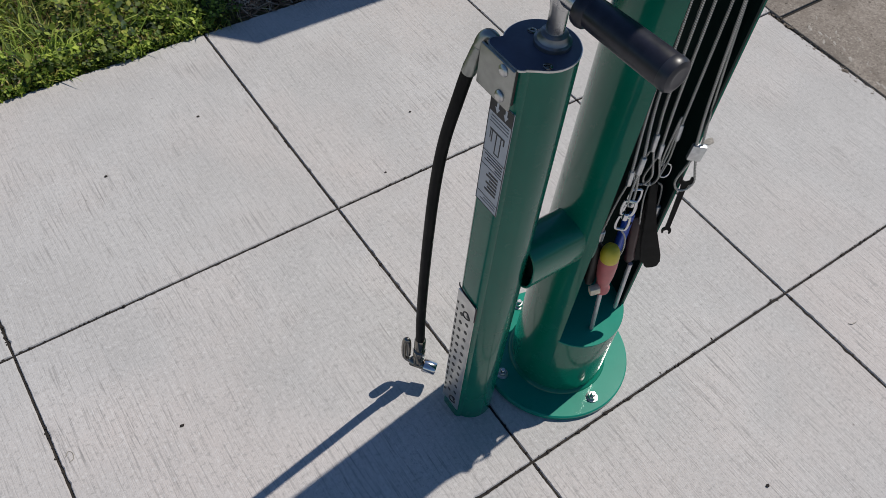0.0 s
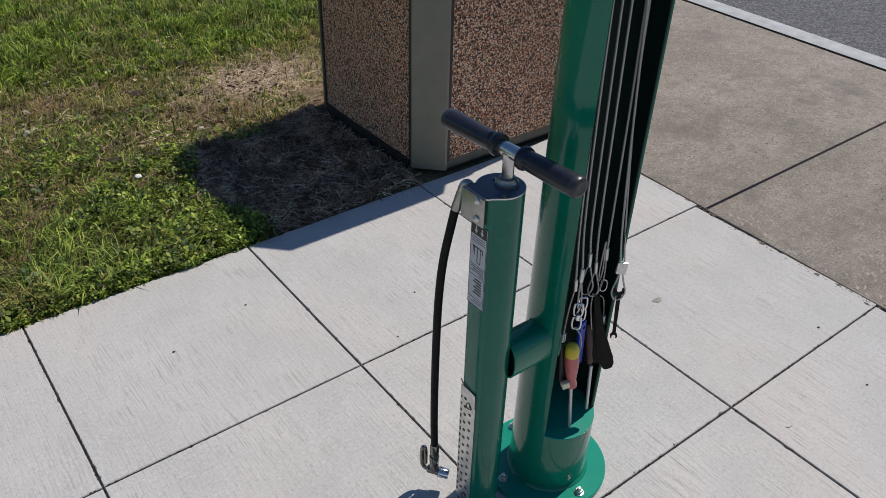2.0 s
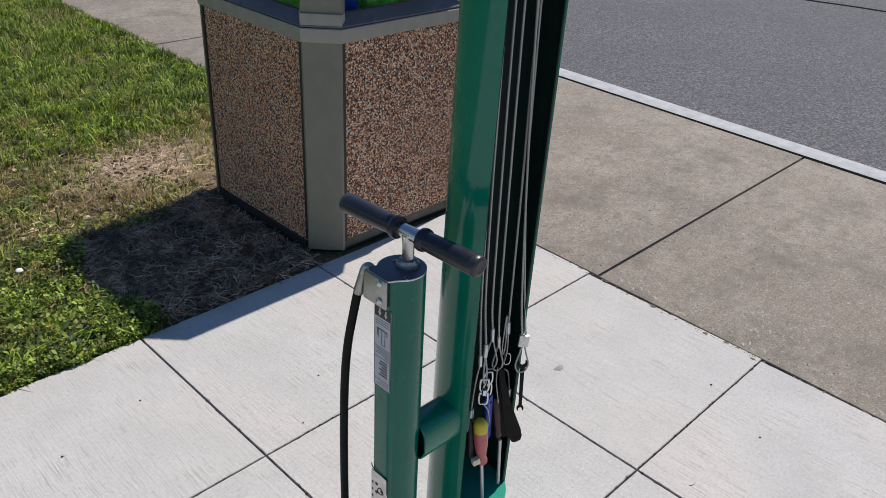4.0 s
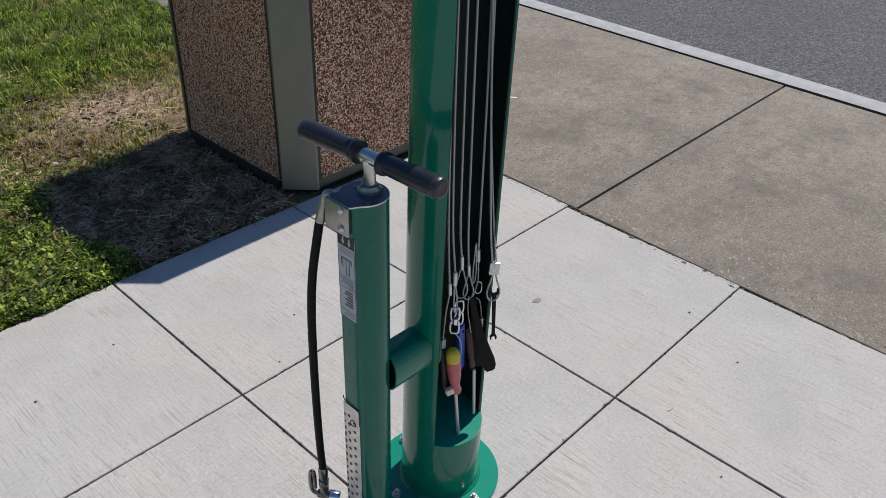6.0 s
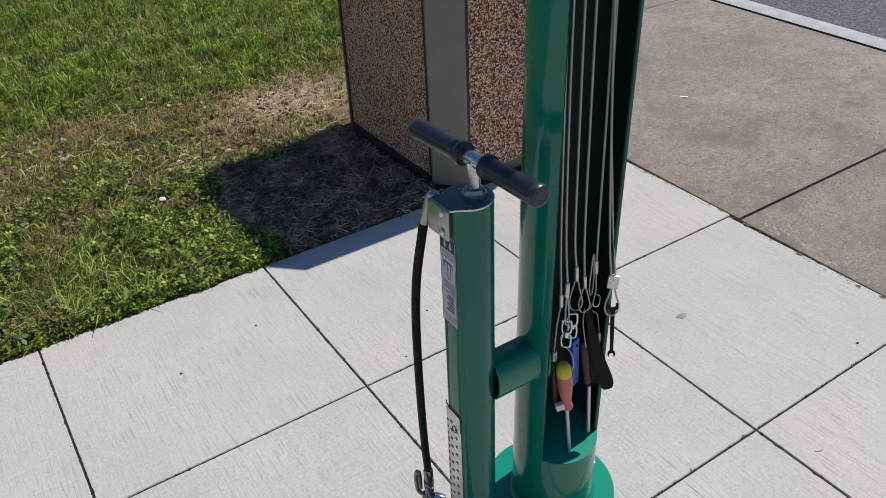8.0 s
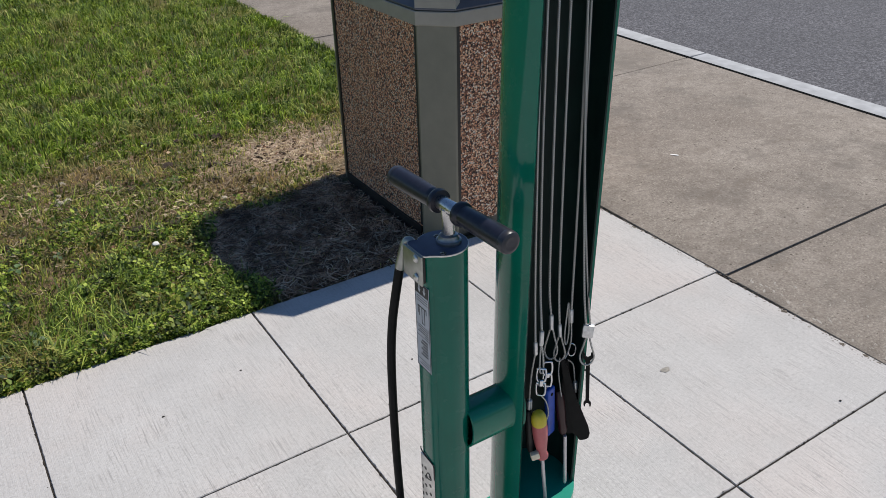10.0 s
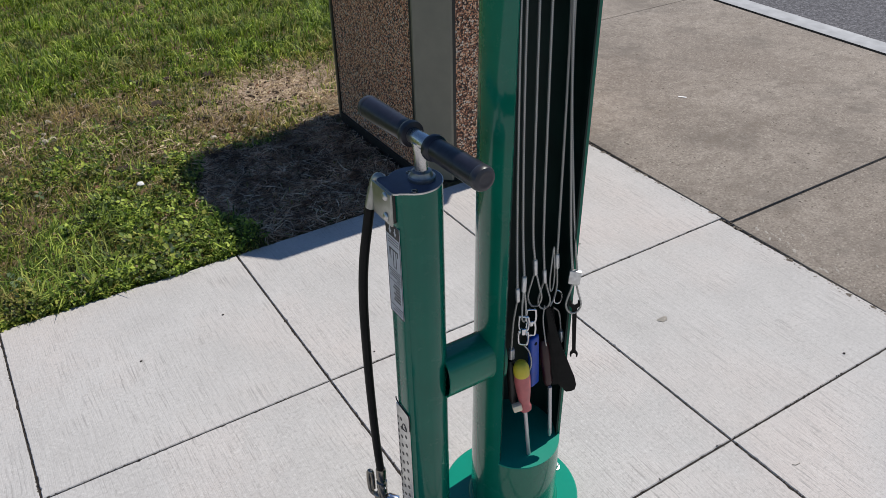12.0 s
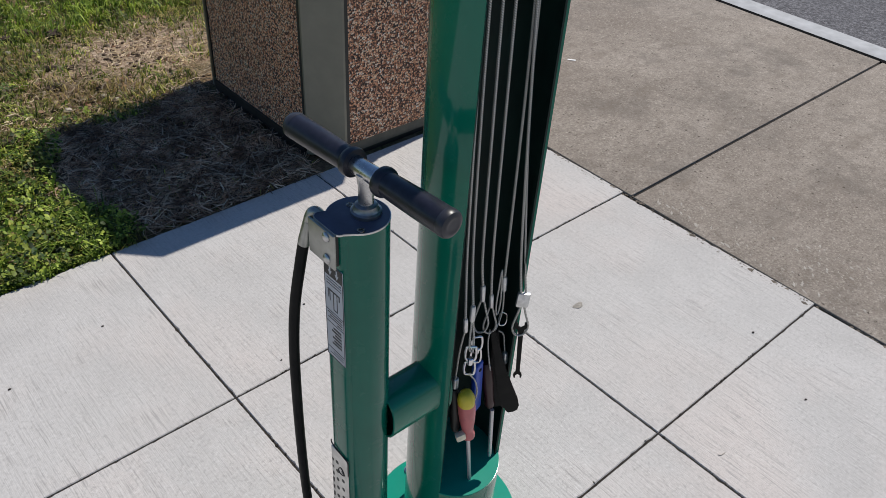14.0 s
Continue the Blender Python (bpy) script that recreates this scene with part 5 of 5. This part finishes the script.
x, y = G.uniform(-2.0, 0.82, n), G.uniform(1.52, 3.6, n)
ok = outside_bin(x, y) & (G.random(n) < 0.1 + 1.1 * bare(x, y) ** 1.2 + 0.1 * np.exp(-(((y - 2.6) / 0.4) ** 2)))
vs, fs = [], []
for a, b, z in zip(x[ok].tolist(), y[ok].tolist(), ground_at(x[ok], y[ok]).tolist()):
    r = 0.0025 + 0.011 * G.random() ** 4
    b0, m_ = len(vs), 6
    turn = G.uniform(0, 6.28)
    for lift, wide in ((-0.3, 1.0), (0.45, 0.85)):
        for q in range(m_):
            t = turn + 2 * math.pi * q / m_
            w = r * wide * G.uniform(0.65, 1.3)
            vs.append((a + w * math.cos(t), b + w * math.sin(t), z + r * lift + r * G.uniform(-0.15, 0.25)))
    vs.append((a, b, z + r * G.uniform(0.6, 1.0)))
    for q in range(m_):
        p = (q + 1) % m_
        fs += [(b0 + q, b0 + p, b0 + m_ + p, b0 + m_ + q), (b0 + m_ + q, b0 + m_ + p, b0 + 2 * m_)]
soup("earth_crumbs", vs, fs, EARTH_CRUMB, "loose brown crumbs of earth in worn lawn", "soil")
rng = random.Random(9)
for k in range(26):
    x, y = rng.uniform(-0.5, 0.75), rng.uniform(2.35, 3.35)
    if k == 0:
        x, y = -0.149, 2.137
    bm = bmesh.new()
    bmesh.ops.create_icosphere(bm, subdivisions=2, radius=1.0)
    s = 0.0125 if k == 0 else rng.uniform(0.007, 0.019)
    for v in bm.verts:
        d = 1 + 0.4 * noise.noise(v.co * 1.4 + Vector((k * 3.0, 0, 0)))
        v.co = Vector((x + v.co.x * d * s * 1.2, y + v.co.y * d * s, earth(x, y) + 0.006 + v.co.z * d * s * 0.7 + (0.045 if k == 0 else 0)))
    part("flower_head" if k == 0 else "pebble", bm, WHITE_PAPER if k == 0 else STONE, None, "small white flower head in the clover" if k == 0 else "pale pebble lying on worn earth", category="flower" if k == 0 else "pebble")

SOIL_CLOD = plain("dark_soil_clod", (0.045, 0.03, 0.02), 0.95, 0, 0.5, 90, 0.6, 0.004)
rng = random.Random(31)
for k in range(22):
    x, y = (rng.uniform(0.15, 0.75), rng.gauss(3.27, 0.05)) if k < 9 else (rng.uniform(-1.2, 0.4), rng.uniform(2.2, 3.0))
    bm = bmesh.new()
    bmesh.ops.create_icosphere(bm, subdivisions=2, radius=1.0)
    s = rng.uniform(0.014, 0.03)
    for v in bm.verts:
        d = 1 + 0.6 * noise.noise(v.co * 1.9 + Vector((k * 5.0, 2.0, 0)))
        v.co = Vector((x + v.co.x * d * s * 1.4, y + v.co.y * d * s, earth(x, y) + 0.006 + v.co.z * d * s * 0.65))
    part("soil_clod", bm, SOIL_CLOD, None, "dark crumbly clod of soil in worn grass", category="soil")

# ---- new pavement ----
pavement = thing("new_pavement", (0, 0, 0), "pale new concrete pavement with broomed square slabs", "pavement", kind="structure")
part("bedding", box(-8.995, -8.995, -0.12, 1.5, 1.5, -0.004), JOINT, pavement)
rng = random.Random(17)
vs, fs = [], []
for k in range(4600):
    line = rng.randint(-3, 2) * 0.75
    u = rng.uniform(-2.2, 1.5)
    v = line + rng.gauss(0, 0.0026) + (0.002 if rng.random() < 0.5 else -0.002)
    if line >= 1.5:
        continue
    x, y = (u, v) if rng.random() < 0.5 else (v, u)
    if noise.noise((x * 4, y * 4, 5.0)) < -0.12:
        continue
    s_ = rng.uniform(0.0012, 0.0034) * (1.4 if rng.random() < 0.06 else 1)
    b0 = len(vs)
    for dx, dy, dz in ((-1, 0, 0), (0, -1, 0), (1, 0, 0), (0, 1, 0), (0, 0, 0.8)):
        vs.append((x + dx * s_ * rng.uniform(0.6, 1.6), y + dy * s_ * rng.uniform(0.6, 1.6), -0.0012 + dz * s_ * 0.5))
    fs += [(b0, b0 + 1, b0 + 4), (b0 + 1, b0 + 2, b0 + 4), (b0 + 2, b0 + 3, b0 + 4), (b0 + 3, b0, b0 + 4)]
soup("joint_dirt", vs, fs, JOINT, "dark dirt and crumbs along pavement joints", "dirt")
S = 0.75


def worn_slab(name, size, seed):
    """A broomed slab whose tooled edges are uneven and here and there chipped."""
    r = random.Random(seed)
    chips = [(r.uniform(0, 4), r.uniform(0.004, 0.011), r.uniform(0.001, 0.0028)) for _ in range(18)]
    h, steps = size / 2, 90
    rings = [[], [], []]
    bm = bmesh.new()
    for side in range(4):
        c, q = (1, 0, -1, 0)[side], (0, 1, 0, -1)[side]
        for k in range(steps):
            u = -h + size * k / steps
            p = side + k / steps
            wear = 0.0011 * abs(noise.noise((p * 55.0, seed, 0))) + 0.0009 * abs(noise.noise((p * 13.0, seed, 4.0)))
            wear += sum(deep * max(0.0, 1 - abs(p - at) * size / wide) for at, wide, deep in chips)
            wear *= min(1.0, k / 3, (steps - k) / 3) if k else 0.0
            for ring, z, more in zip(rings, (-0.08, -0.0026, 0.0), (0.0, 0.0, 0.0016 + 0.5 * wear)):
                e = h - wear - more
                v = max(-h + more, min(h - more, u))
                ring.append(bm.verts.new((c * v + q * e, q * v - c * e, z)))
    n = len(rings[0])
    for a, b in zip(rings, rings[1:]):
        for k in range(n):
            bm.faces.new((a[k], a[(k + 1) % n], b[(k + 1) % n], b[k]))
    bm.faces.new(rings[2])
    finish(bm, 15)
    me = bpy.data.meshes.new(name)
    bm.to_mesh(me)
    bm.free()
    me.materials.append(NEW_CON)
    return me


far_me = slab_mesh("paving_slab", S - 0.006, S - 0.006, 0.08, 0.0018, NEW_CON)
near_me = [worn_slab("paving_slab", S - 0.0046, 3 + 7 * k) for k in range(6)]
rng = random.Random(2)
for i in range(-12, 2):
    for j in range(-12, 2):
        close = -3 <= i and -3 <= j
        ob = new("paving_slab", near_me[(i * 5 + j * 3) % 6] if close else far_me)
        ob.parent = pavement
        more = 0.05 + SKEW * ((j + 0.5) * S - 0.7) if i == 1 else 0.0
        ob.scale.x = (S + more) / S
        ob.location = ((i + 0.5) * S + 0.001 + more / 2, (j + 0.5) * S, rng.uniform(-0.0008, 0.0008))
        ob.rotation_euler = (radians(rng.gauss(0, 0.04)), radians(rng.gauss(0, 0.04)), 0)
